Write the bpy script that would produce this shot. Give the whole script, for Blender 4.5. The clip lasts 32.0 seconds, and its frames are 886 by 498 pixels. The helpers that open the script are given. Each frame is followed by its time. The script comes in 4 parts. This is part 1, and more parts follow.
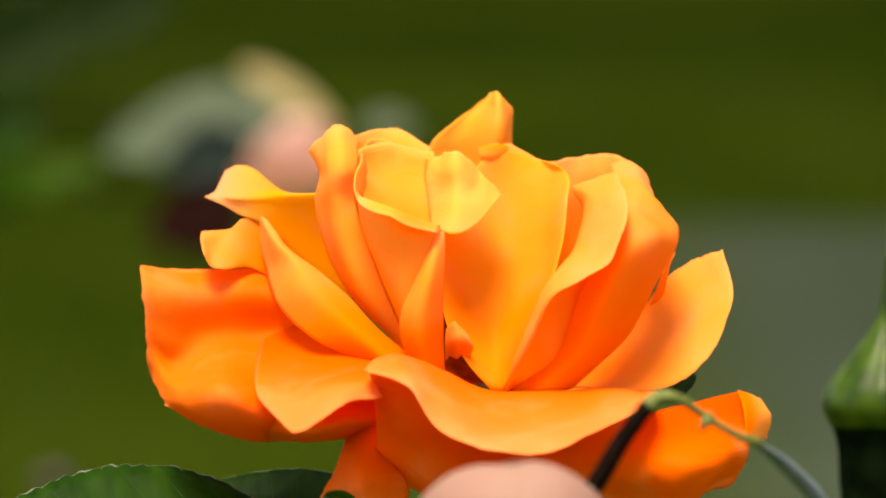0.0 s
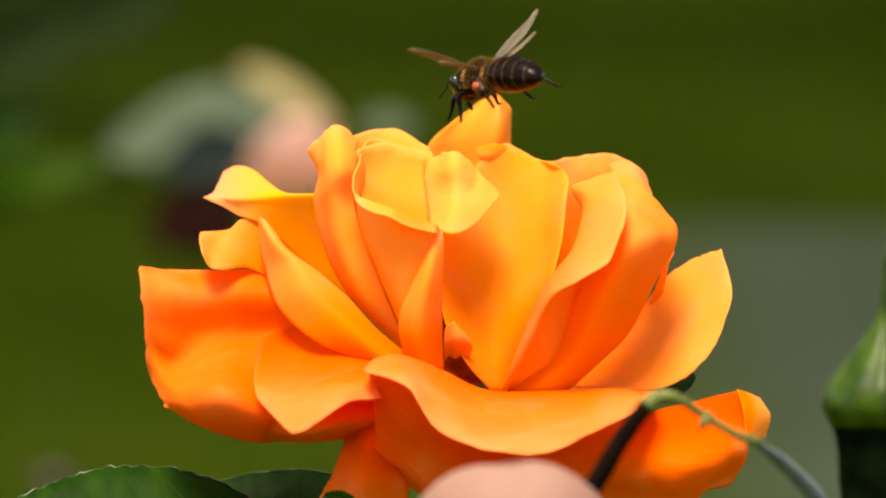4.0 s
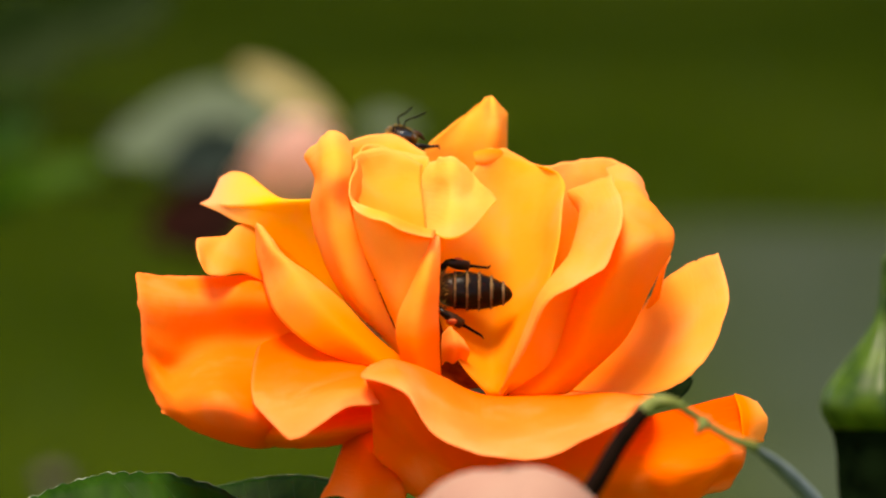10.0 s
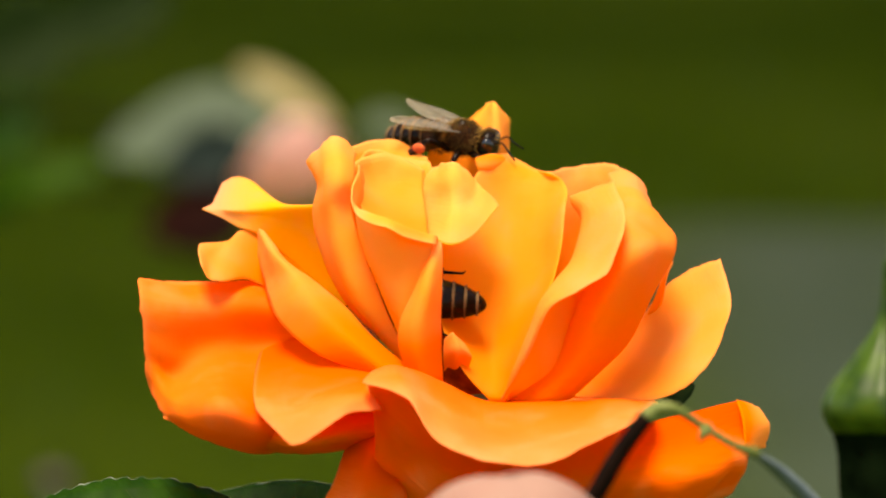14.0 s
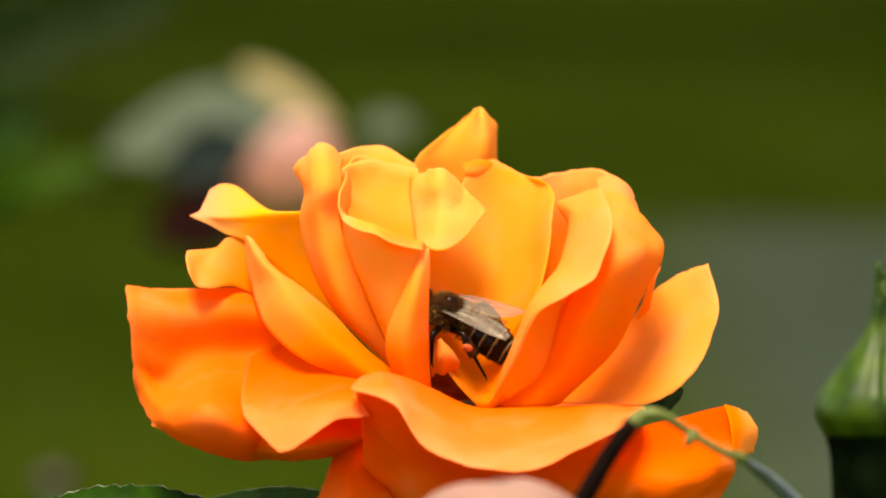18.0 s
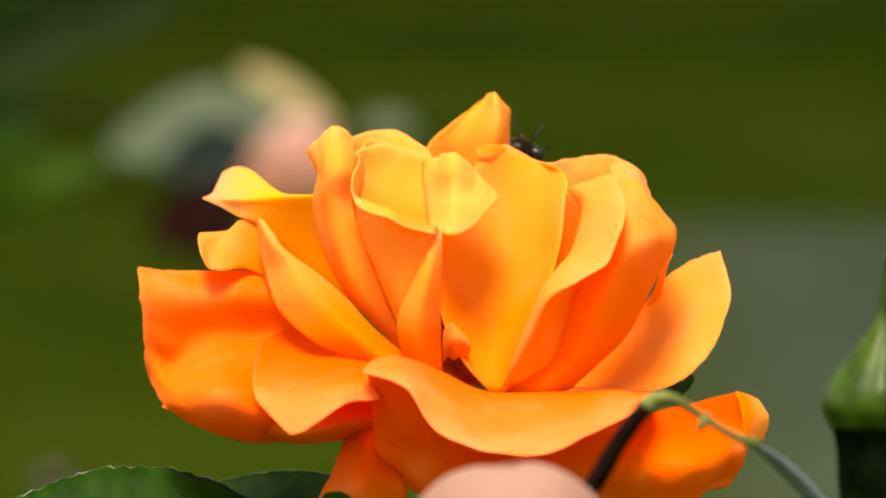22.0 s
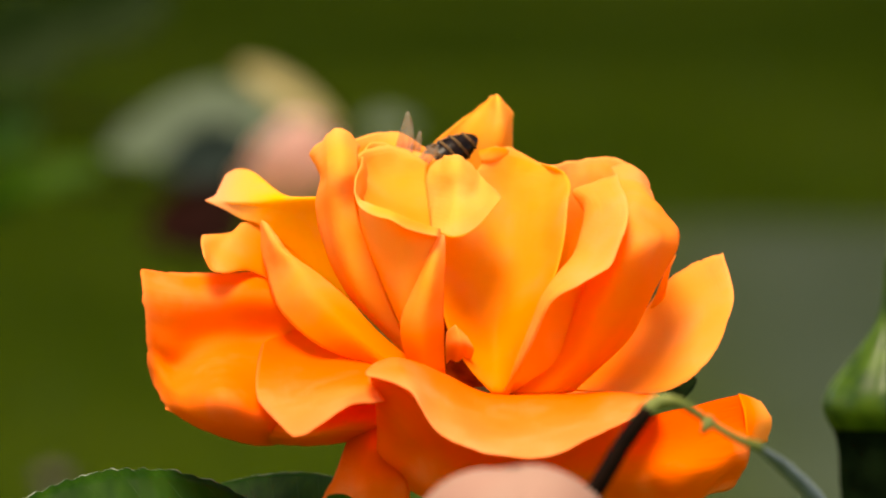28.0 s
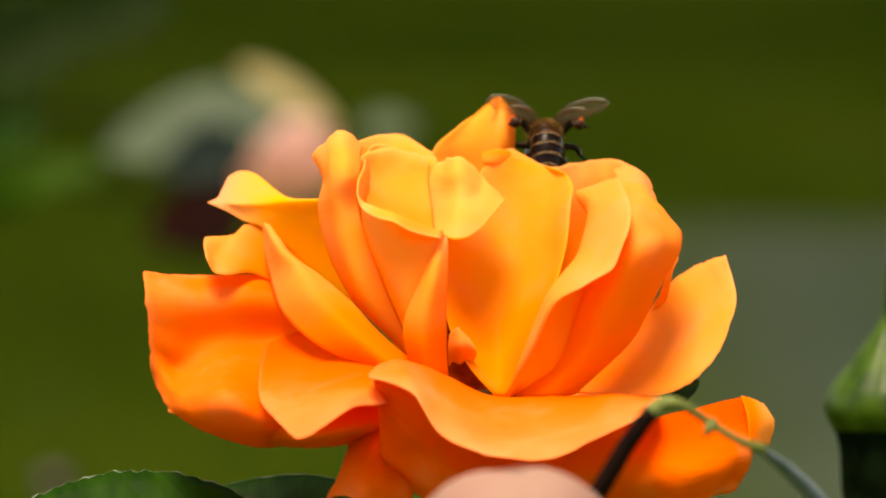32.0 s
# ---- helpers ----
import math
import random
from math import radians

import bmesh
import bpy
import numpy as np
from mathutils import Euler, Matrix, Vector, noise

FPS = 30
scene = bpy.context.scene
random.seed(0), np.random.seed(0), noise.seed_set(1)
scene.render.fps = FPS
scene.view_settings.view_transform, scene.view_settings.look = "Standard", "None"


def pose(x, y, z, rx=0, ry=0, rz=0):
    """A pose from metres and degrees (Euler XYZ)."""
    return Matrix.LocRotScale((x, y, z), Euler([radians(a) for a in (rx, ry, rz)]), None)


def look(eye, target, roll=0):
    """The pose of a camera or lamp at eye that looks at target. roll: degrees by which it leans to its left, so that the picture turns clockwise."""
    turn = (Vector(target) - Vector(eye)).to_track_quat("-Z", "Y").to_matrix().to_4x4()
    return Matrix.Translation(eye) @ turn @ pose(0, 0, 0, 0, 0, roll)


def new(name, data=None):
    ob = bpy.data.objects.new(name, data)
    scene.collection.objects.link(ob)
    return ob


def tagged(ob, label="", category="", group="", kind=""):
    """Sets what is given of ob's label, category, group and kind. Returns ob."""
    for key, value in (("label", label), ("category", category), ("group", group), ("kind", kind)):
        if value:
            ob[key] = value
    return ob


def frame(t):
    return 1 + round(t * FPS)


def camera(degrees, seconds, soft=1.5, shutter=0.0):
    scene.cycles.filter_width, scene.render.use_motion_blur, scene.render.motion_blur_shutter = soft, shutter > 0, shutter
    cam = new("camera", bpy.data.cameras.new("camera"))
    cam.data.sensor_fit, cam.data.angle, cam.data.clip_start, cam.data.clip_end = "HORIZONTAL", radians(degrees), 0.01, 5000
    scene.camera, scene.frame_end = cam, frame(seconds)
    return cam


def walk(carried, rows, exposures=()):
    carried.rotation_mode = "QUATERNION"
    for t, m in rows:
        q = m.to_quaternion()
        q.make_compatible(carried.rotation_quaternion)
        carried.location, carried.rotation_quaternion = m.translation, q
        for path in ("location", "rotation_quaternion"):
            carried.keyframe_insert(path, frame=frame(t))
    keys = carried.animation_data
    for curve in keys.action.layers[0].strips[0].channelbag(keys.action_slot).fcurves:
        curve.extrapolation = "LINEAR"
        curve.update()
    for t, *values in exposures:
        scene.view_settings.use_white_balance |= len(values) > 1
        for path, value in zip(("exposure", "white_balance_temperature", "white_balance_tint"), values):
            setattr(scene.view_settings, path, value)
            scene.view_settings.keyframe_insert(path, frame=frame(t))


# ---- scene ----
# A close view of an orange garden rose in the wind, visited by two honeybees.
TILT = -8.0                  # the lens looks slightly down; the bloom leans the same way
HEIGHT = 0.75                # height of the bloom over the lawn
REACH = 0.537                # lens to bloom
STAND = pose(0, 0, HEIGHT, TILT, 0, 0)          # the bloom's own space: x right, y away, z up
MM = 0.001

cam = camera(10.0, 32.0, 2.0)
cam.data.dof.use_dof = True
cam.data.dof.focus_distance = REACH - 0.004
cam.data.dof.aperture_fstop = 28.0
eye = STAND @ Matrix.Translation((0, -REACH, 0)) @ pose(0, 0, 0, 90, 0, 0)
walk(cam, [(0.0, eye), (32.0, eye)],
     exposures=[(0.0, 1.45, 8100, 10), (22.0, 1.46, 8100, 10), (25.0, 1.43, 8250, 10), (28.0, 1.37, 8600, 10), (32.0, 1.35, 8600, 10)])

# ---------------------------------------------------------------- light
SUN_FROM = Vector((-0.12, -0.18, 0.97)).normalized()
world = bpy.data.worlds.new("sky")
scene.world = world
world.use_nodes = True
wn = world.node_tree.nodes
sky = wn.new("ShaderNodeTexSky")
sky.sky_type, sky.sun_disc = "NISHITA", False
sky.sun_elevation = math.asin(SUN_FROM.z)
sky.sun_rotation = math.atan2(SUN_FROM.x, SUN_FROM.y)
world.node_tree.links.new(sky.outputs[0], wn["Background"].inputs[0])
wn["Background"].inputs[1].default_value = 0.15
sun = new("sun", bpy.data.lights.new("sun", "SUN"))
sun.data.energy, sun.data.angle, sun.data.color = 3.1, radians(24.0), (1.0, 0.93, 0.83)
sun.matrix_world = look(SUN_FROM * 3, (0, 0, 0))


# ---------------------------------------------------------------- materials
def material(name, rough=0.5, colour=(0.5, 0.5, 0.5)):
    m = bpy.data.materials.new(name)
    m.use_nodes = True
    b = m.node_tree.nodes["Principled BSDF"]
    b.inputs["Roughness"].default_value = rough
    b.inputs["Base Color"].default_value = (*colour, 1)
    return m, m.node_tree.nodes, m.node_tree.links, b


def noise_node(nodes, links, scale, detail=3.0, space="Object", stretch=(1, 1, 1)):
    co = nodes.new("ShaderNodeTexCoord")
    mp = nodes.new("ShaderNodeMapping")
    mp.inputs["Scale"].default_value = stretch
    n = nodes.new("ShaderNodeTexNoise")
    n.inputs["Scale"].default_value, n.inputs["Detail"].default_value = scale, detail
    links.new(co.outputs[space], mp.inputs[0])
    links.new(mp.outputs[0], n.inputs["Vector"])
    return n.outputs["Fac"]


def ramp(nodes, links, fac, stops):
    r = nodes.new("ShaderNodeValToRGB")
    e = r.color_ramp.elements
    while len(e) < len(stops):
        e.new(0.5)
    for el, (p, c) in zip(e, stops):
        el.position, el.color = p, (*c, 1)
    links.new(fac, r.inputs[0])
    return r.outputs[0]


def bump(nodes, links, fac, shader, strength, distance):
    b = nodes.new("ShaderNodeBump")
    b.inputs["Strength"].default_value, b.inputs["Distance"].default_value = strength, distance
    links.new(fac, b.inputs["Height"])
    links.new(b.outputs[0], shader.inputs["Normal"])
    return b


def mixed(name, rough, scale, stops, bump_mm=0.0, detail=3.0, space="Object", stretch=(1, 1, 1), gloss=0.5):
    m, n, l, b = material(name, rough)
    b.inputs["Specular IOR Level"].default_value = gloss
    f = noise_node(n, l, scale, detail, space, stretch)
    l.new(ramp(n, l, f, stops), b.inputs["Base Color"])
    if bump_mm:
        bump(n, l, f, b, 0.6, bump_mm * MM)
    return m


def petal_material(name, deep, mid, pale, through_colour, share, deepen=1.0, rim=(0.86, 0.35), margin=(0.035, 0.16), creases=0.22):
    """Thin living petal: diffuse surface with veins, part of the light passing through."""
    m, n, l, b = material(name, 0.55)
    b.inputs["Specular IOR Level"].default_value = 0.03
    veins = noise_node(n, l, 1.0, 4.0, "UV", (90, 2.6, 1))
    clouds = noise_node(n, l, 160.0, 3.0, "Object")
    mix = n.new("ShaderNodeMath")
    mix.operation = "MULTIPLY_ADD"
    mix.inputs[1].default_value = 0.12
    l.new(veins, mix.inputs[0])
    half = n.new("ShaderNodeMath")
    half.operation = "MULTIPLY"
    half.inputs[1].default_value = 0.88
    l.new(clouds, half.inputs[0])
    l.new(half.outputs[0], mix.inputs[2])
    body = ramp(n, l, mix.outputs[0], [(0.15, deep), (0.5, mid), (1.0, pale)])
    # paler, slightly pink rim, with light on thin edges painted in; yellow claw at the base
    uv = n.new("ShaderNodeTexCoord")
    sep = n.new("ShaderNodeSeparateXYZ")
    l.new(uv.outputs["UV"], sep.inputs[0])
    # distance from the free edges, the longer way round the two sides
    side = n.new("ShaderNodeMath")
    side.operation = "PINGPONG"
    side.inputs[1].default_value = 0.5
    l.new(sep.outputs[0], side.inputs[0])
    side_edge = n.new("ShaderNodeMapRange")
    side_edge.inputs[1].default_value, side_edge.inputs[2].default_value = margin[0], 0.0
    side_edge.inputs[4].default_value = margin[1]
    l.new(side.outputs[0], side_edge.inputs[0])
    rim_edge = n.new("ShaderNodeMapRange")
    rim_edge.inputs[1].default_value, rim_edge.inputs[2].default_value = rim[0], 1.0
    rim_edge.inputs[4].default_value = rim[1]
    l.new(sep.outputs[1], rim_edge.inputs[0])
    edge = n.new("ShaderNodeMath")
    edge.operation = "MAXIMUM"
    l.new(side_edge.outputs[0], edge.inputs[0])
    l.new(rim_edge.outputs[0], edge.inputs[1])
    # petals deepen from the blade to the claw
    claw = n.new("ShaderNodeMapRange")
    claw.interpolation_type = "SMOOTHSTEP"
    claw.inputs[1].default_value, claw.inputs[2].default_value = 0.72, 0.12
    claw.inputs[4].default_value = deepen
    l.new(sep.outputs[1], claw.inputs[0])
    warm = n.new("ShaderNodeMixRGB")
    warm.inputs[2].default_value = (deep[0] * 0.94, deep[1] * 0.68, deep[2] * 0.3, 1)
    l.new(claw.outputs[0], warm.inputs[0])
    l.new(body, warm.inputs[1])
    tint = n.new("ShaderNodeMixRGB")
    tint.inputs[2].default_value = (*pale, 1)
    l.new(edge.outputs[0], tint.inputs[0])
    l.new(warm.outputs[0], tint.inputs[1])
    l.new(tint.outputs[0], b.inputs["Base Color"])
    bn = bump(n, l, veins, b, 0.2, 0.10 * MM)
    crease = noise_node(n, l, 1.0, 5.0, "UV", (4, 22, 1))
    bn2 = n.new("ShaderNodeBump")
    bn2.inputs["Strength"].default_value, bn2.inputs["Distance"].default_value = creases, 0.25 * MM
    l.new(crease, bn2.inputs["Height"])
    l.new(bn.outputs[0], bn2.inputs["Normal"])
    l.new(bn2.outputs[0], b.inputs["Normal"])
    tr = n.new("ShaderNodeBsdfTranslucent")
    tr.inputs[0].default_value = (*through_colour, 1)
    l.new(bn2.outputs[0], tr.inputs["Normal"])
    ms = n.new("ShaderNodeMixShader")
    ms.inputs[0].default_value = share
    l.new(b.outputs[0], ms.inputs[1])
    l.new(tr.outputs[0], ms.inputs[2])
    l.new(ms.outputs[0], n["Material Output"].inputs[0])
    return m


def leaf_material(name, dark, light, rough):
    m, n, l, b = material(name, rough)
    b.inputs["Specular IOR Level"].default_value = 0.03
    f = noise_node(n, l, 1.0, 3.0, "UV", (3, 14, 1))
    l.new(ramp(n, l, f, [(0.3, dark), (0.7, light)]), b.inputs["Base Color"])
    bump(n, l, f, b, 0.3, 0.12 * MM)
    tr = n.new("ShaderNodeBsdfTranslucent")
    tr.inputs[0].default_value = (light[0] * 1.6, light[1] * 2.0, light[2], 1)
    ms = n.new("ShaderNodeMixShader")
    ms.inputs[0].default_value = 0.12
    l.new(b.outputs[0], ms.inputs[1])
    l.new(tr.outputs[0], ms.inputs[2])
    l.new(ms.outputs[0], n["Material Output"].inputs[0])
    return m


M_PETAL = petal_material("orange_petal", (0.93, 0.28, 0.010), (0.94, 0.36, 0.068), (0.96, 0.43, 0.20), (1.0, 0.54, 0.010), 0.58, 1.0)
M_PEACH = petal_material("peach_petal", (0.92, 0.28, 0.02), (0.93, 0.325, 0.06), (0.95, 0.40, 0.16), (1.0, 0.52, 0.012), 0.48, 0.7)
M_SOFT = petal_material("soft_peach_petal", (0.94, 0.33, 0.02), (0.95, 0.395, 0.06), (0.96, 0.46, 0.18), (1.0, 0.54, 0.014), 0.54, 0.5)
M_GOLD = petal_material("golden_petal", (0.94, 0.33, 0.012), (0.95, 0.39, 0.05), (0.96, 0.46, 0.20), (1.0, 0.56, 0.008), 0.58, 0.7, margin=(0.035, 0.0))
# honey base paints in light from behind, peach tip the light in front
M_BACKLIT = petal_material("backlit_honey_petal", (0.94, 0.41, 0.010), (0.94, 0.43, 0.02), (0.94, 0.34, 0.18), (1.0, 0.66, 0.010), 0.50, 0.0, (0.45, 1.0))
M_PALE = petal_material("pale_inner_petal", (0.94, 0.36, 0.06), (0.95, 0.43, 0.11), (0.96, 0.52, 0.24), (1.0, 0.76, 0.08), 0.60, 0.15)
M_UNDER = petal_material("deep_orange_petal", (0.80, 0.105, 0.003), (0.84, 0.14, 0.006), (0.94, 0.34, 0.10), (1.0, 0.32, 0.005), 0.38, creases=0.6)
M_DEEP = petal_material("sunset_petal", (0.84, 0.13, 0.004), (0.89, 0.17, 0.014), (0.94, 0.32, 0.11), (1.0, 0.31, 0.004), 0.40, 0.6, (0.93, 0.25))
M_OUTER = petal_material("pale_lipped_petal", (0.85, 0.145, 0.006), (0.90, 0.19, 0.022), (0.95, 0.35, 0.14), (1.0, 0.36, 0.008), 0.42, 1.0, (0.55, 0.36), (0.05, 0.2))
M_PINK = petal_material("pale_pink_petal", (0.32, 0.17, 0.13), (0.36, 0.20, 0.15), (0.40, 0.26, 0.19), (0.4, 0.2, 0.14), 0.35)
M_BLUSH = petal_material("blush_petal", (0.74, 0.48, 0.39), (0.80, 0.54, 0.45), (0.84, 0.60, 0.49), (0.9, 0.56, 0.44), 0.45)
M_MAUVE = petal_material("mauve_petal", (0.07, 0.05, 0.05), (0.09, 0.065, 0.062), (0.12, 0.09, 0.08), (0.1, 0.06, 0.06), 0.3)
M_LEAF = leaf_material("rose_leaf", (0.004, 0.018, 0.001), (0.013, 0.040, 0.002), 0.34)
# dimmed copy of the leaf green, with shade put into the colour
M_LEAF_DIM = leaf_material("shade_tinted_leaf", (0.004, 0.010, 0.001), (0.010, 0.020, 0.002), 0.5)
# grey-green base stands in for the sky reflected on the leaf
M_LEAF_GREY = leaf_material("sky_sheen_leaf", (0.044, 0.062, 0.034), (0.080, 0.10, 0.064), 0.3)
M_LEAF_BRIGHT = leaf_material("young_leaf", (0.010, 0.030, 0.0008), (0.022, 0.052, 0.001), 0.5)
# warm tan that paints sunlight on the pink rose's upper edge
M_SUNLIT_TAN = leaf_material("sunlit_rose_tan", (0.22, 0.17, 0.07), (0.34, 0.27, 0.13), 0.4)
# dark red-brown that paints the shade between the inner petals
M_HEART_SHADE = mixed("heart_shade", 0.8, 500, [(0.3, (0.10, 0.012, 0.002)), (0.7, (0.22, 0.035, 0.004))], 0.1, gloss=0.0)
M_LEAF_SLATE = leaf_material("slate_leaf", (0.012, 0.018, 0.014), (0.022, 0.03, 0.024), 0.35)
M_LEAF_RED = leaf_material("reddish_leaf", (0.010, 0.002, 0.001), (0.022, 0.004, 0.002), 0.5)
# pale edge colour that holds the silver highlight along the leaf rim
M_EDGE_GLINT = mixed("edge_glint", 0.45, 900, [(0.3, (0.08, 0.11, 0.06)), (0.7, (0.22, 0.24, 0.18))], gloss=0.2)
M_STEM = mixed("green_stem", 0.45, 400, [(0.3, (0.03, 0.07, 0.012)), (0.7, (0.06, 0.12, 0.02))], 0.1)
M_BARK = mixed("bark", 0.9, 9, [(0.3, (0.05, 0.035, 0.022)), (0.7, (0.12, 0.09, 0.06))], 8.0, 6.0)
M_CROWN = leaf_material("tree_leaves", (0.03, 0.06, 0.008), (0.06, 0.11, 0.015), 0.5)
M_VEIN = mixed("leaf_vein", 0.6, 500, [(0.3, (0.010, 0.028, 0.004)), (0.7, (0.022, 0.05, 0.008))], gloss=0.05)
M_SEPAL = mixed("bud_green", 0.42, 300, [(0.3, (0.010, 0.028, 0.001)), (0.7, (0.036, 0.070, 0.003))], 0.1, gloss=0.14)
# green taken down to near black: the shade under the bud, as colour
M_SHADE = mixed("shade_green", 0.9, 300, [(0.3, (0.0015, 0.003, 0.001)), (0.7, (0.005, 0.010, 0.003))], 0.1, gloss=0.0)
M_TWIG = mixed("dry_twig", 0.6, 700, [(0.3, (0.004, 0.002, 0.001)), (0.7, (0.010, 0.004, 0.002))], 0.1, gloss=0.02)
M_SHOOT = mixed("pale_shoot", 0.4, 500, [(0.3, (0.07, 0.085, 0.012)), (0.7, (0.13, 0.14, 0.03))], 0.05, gloss=0.2)
M_BLADE = mixed("grey_blade", 0.45, 300, [(0.3, (0.045, 0.060, 0.060)), (0.7, (0.08, 0.098, 0.10))], 0.05)
M_LAWN = mixed("lawn_soil", 0.9, 0.9, [(0.30, (0.034, 0.055, 0.003)), (0.5, (0.048, 0.073, 0.004)), (0.7, (0.070, 0.093, 0.007))], 8.0, 6.0, gloss=0.0)
M_GRASS = mixed("grass", 0.6, 0.9, [(0.30, (0.042, 0.072, 0.004)), (0.7, (0.08, 0.11, 0.01))], gloss=0.05)
M_PATH, _pn, _pl, _pb = material("worn_path", 0.9)
_pb.inputs["Specular IOR Level"].default_value = 0.0
_pf = noise_node(_pn, _pl, 3.0, 6.0)
_pc = ramp(_pn, _pl, _pf, [(0.3, (0.08, 0.10, 0.055)), (0.7, (0.115, 0.135, 0.085))])
_pg = ramp(_pn, _pl, noise_node(_pn, _pl, 0.9, 6.0), [(0.3, (0.04, 0.062, 0.003)), (0.7, (0.08, 0.105, 0.007))])
_co, _sp, _mr, _mx = [_pn.new("ShaderNode" + k) for k in ("TexCoord", "SeparateXYZ", "MapRange", "MixRGB")]
_mr.interpolation_type = "SMOOTHSTEP"
_mr.inputs[1].default_value, _mr.inputs[2].default_value = 0.10, 0.42
_pl.new(_co.outputs["Object"], _sp.inputs[0])
_pl.new(_sp.outputs[0], _mr.inputs[0])
_pl.new(_mr.outputs[0], _mx.inputs[0])
_pl.new(_pg, _mx.inputs[1])
_pl.new(_pc, _mx.inputs[2])
_pl.new(_mx.outputs[0], _pb.inputs["Base Color"])
bump(_pn, _pl, _pf, _pb, 0.6, 4 * MM)


# ---------------------------------------------------------------- mesh helpers
def part(name, bm, mat, parent=None, label="", smooth=True):
    """Links a bmesh as one mesh object under a thing."""
    me = bpy.data.meshes.new(name)
    bmesh.ops.recalc_face_normals(bm, faces=bm.faces)
    bm.to_mesh(me)
    bm.free()
    me.materials.append(mat)
    if smooth:
        me.shade_smooth()
    ob = new(name, me)
    ob.parent = parent
    return tagged(ob, label)


def thing(name, label, category, m=None, group=""):
    ob = new(name)
    ob.empty_display_size = 0.01
    if m is not None:
        ob.matrix_world = m
    return tagged(ob, label, category, group)


def spline(points, n):
    """Catmull-Rom curve through control points (k, 3), sampled at n places."""
    p = np.asarray(points, float)
    p = np.concatenate([[2 * p[0] - p[1]], p, [2 * p[-1] - p[-2]]])
    k = len(p) - 3
    s = np.linspace(0, k, n)
    i = np.minimum(s.astype(int), k - 1)
    t = (s - i).reshape((-1,) + (1,) * (p.ndim - 1))
    a, b, c, d = p[i], p[i + 1], p[i + 2], p[i + 3]
    return 0.5 * (2 * b + (c - a) * t + (2 * a - 5 * b + 4 * c - d) * t * t + (3 * b - a - 3 * c + d) * t ** 3)


def sheet(grid, thick, ruffle=0.0, seed=0):
    """A closed thin shell round a grid (n, m, 3), in metres; UV runs across and along."""
    n, m = grid.shape[:2]
    du = np.gradient(grid, axis=1)
    dv = np.gradient(grid, axis=0)
    nor = np.cross(du, dv)
    nor /= np.maximum(np.linalg.norm(nor, axis=2, keepdims=True), 1e-12)
    if ruffle:
        wob = np.zeros((n, m, 1))
        for i in range(n):
            for j in range(m):
                q = Vector(grid[i, j]) * 170 + Vector((seed * 3.1, seed, 0))
                w = i / (n - 1)
                wob[i, j, 0] = noise.noise(q) * (0.35 + 0.65 * w) + 0.32 * noise.noise(q * 2.6) * w + 0.16 * noise.noise(q * 5.3) * w * w
        grid = grid + nor * wob * ruffle
    taper = np.ones((n, m, 1))
    taper[-1], taper[:, 0], taper[:, -1] = 0.35, 0.35, 0.35
    bm = bmesh.new()
    layer = bm.loops.layers.uv.new("UVMap")
    top = [[bm.verts.new(p) for p in row] for row in grid + nor * taper * thick / 2]
    low = [[bm.verts.new(p) for p in row] for row in grid - nor * taper * thick / 2]
    uv = {}
    for vs in (top, low):
        for i in range(n):
            for j in range(m):
                uv[vs[i][j]] = (j / (m - 1), i / (n - 1))
    def quad(*vs):
        f = bm.faces.new(vs)
        for lp in f.loops:
            lp[layer].uv = uv[lp.vert]
    for i in range(n - 1):
        for j in range(m - 1):
            quad(top[i][j], top[i][j + 1], top[i + 1][j + 1], top[i + 1][j])
            quad(low[i][j], low[i + 1][j], low[i + 1][j + 1], low[i][j + 1])
    for i in range(n - 1):
        quad(top[i][0], top[i + 1][0], low[i + 1][0], low[i][0])
        quad(top[i][-1], low[i][-1], low[i + 1][-1], top[i + 1][-1])
    for j in range(m - 1):
        quad(top[0][j], low[0][j], low[0][j + 1], top[0][j + 1])
        quad(top[-1][j], top[-1][j + 1], low[-1][j + 1], low[-1][j])
    return bm


def petal(parent, name, cage, mat=None, thick=0.2, ruffle=0.42, fine=9):
    """A petal: a few guide curves from base to rim, in millimetres, blended into one surface."""
    c = np.asarray(cage, float)
    n, m = (c.shape[0] - 1) * fine + 1, (c.shape[1] - 1) * fine + 1
    g = spline(c, n)
    g = np.swapaxes(spline(np.swapaxes(g, 0, 1), m), 0, 1)
    seed = len(parent.children)
    # nicks and small waves along the free edges
    for k in range(m):
        g[-1, k] += (g[-1, k] - g[-2, k]) * (0.25 * noise.noise((k * 0.57, seed * 2.3, 0)) + 0.6 * noise.noise((k * 0.28, seed, 4)))
    for i in range(1, n):
        for e, f in ((0, 1), (-1, -2)):
            g[i, e] += (g[i, e] - g[i, f]) * 0.45 * noise.noise((i * 0.6, seed * 1.7 + e, 9)) * i / n
    return part(name, sheet(g * MM, thick * MM, ruffle * MM, len(parent.children)), mat or M_PETAL, parent)


def tube(path, radii, sides=10):
    """A closed tube along points, with a radius at each, in millimetres."""
    pts = [Vector(p) * MM for p in path]
    bm = bmesh.new()
    rings = []
    side = Vector((0.31, 0.9, 0.2))
    for i, p in enumerate(pts):
        d = (pts[min(i + 1, len(pts) - 1)] - pts[max(i - 1, 0)]).normalized()
        x = d.cross(side).normalized()
        y = d.cross(x)
        r = radii[i] * MM
        rings.append([bm.verts.new(p + (x * math.cos(a) + y * math.sin(a)) * r) for a in [2 * math.pi * k / sides for k in range(sides)]])
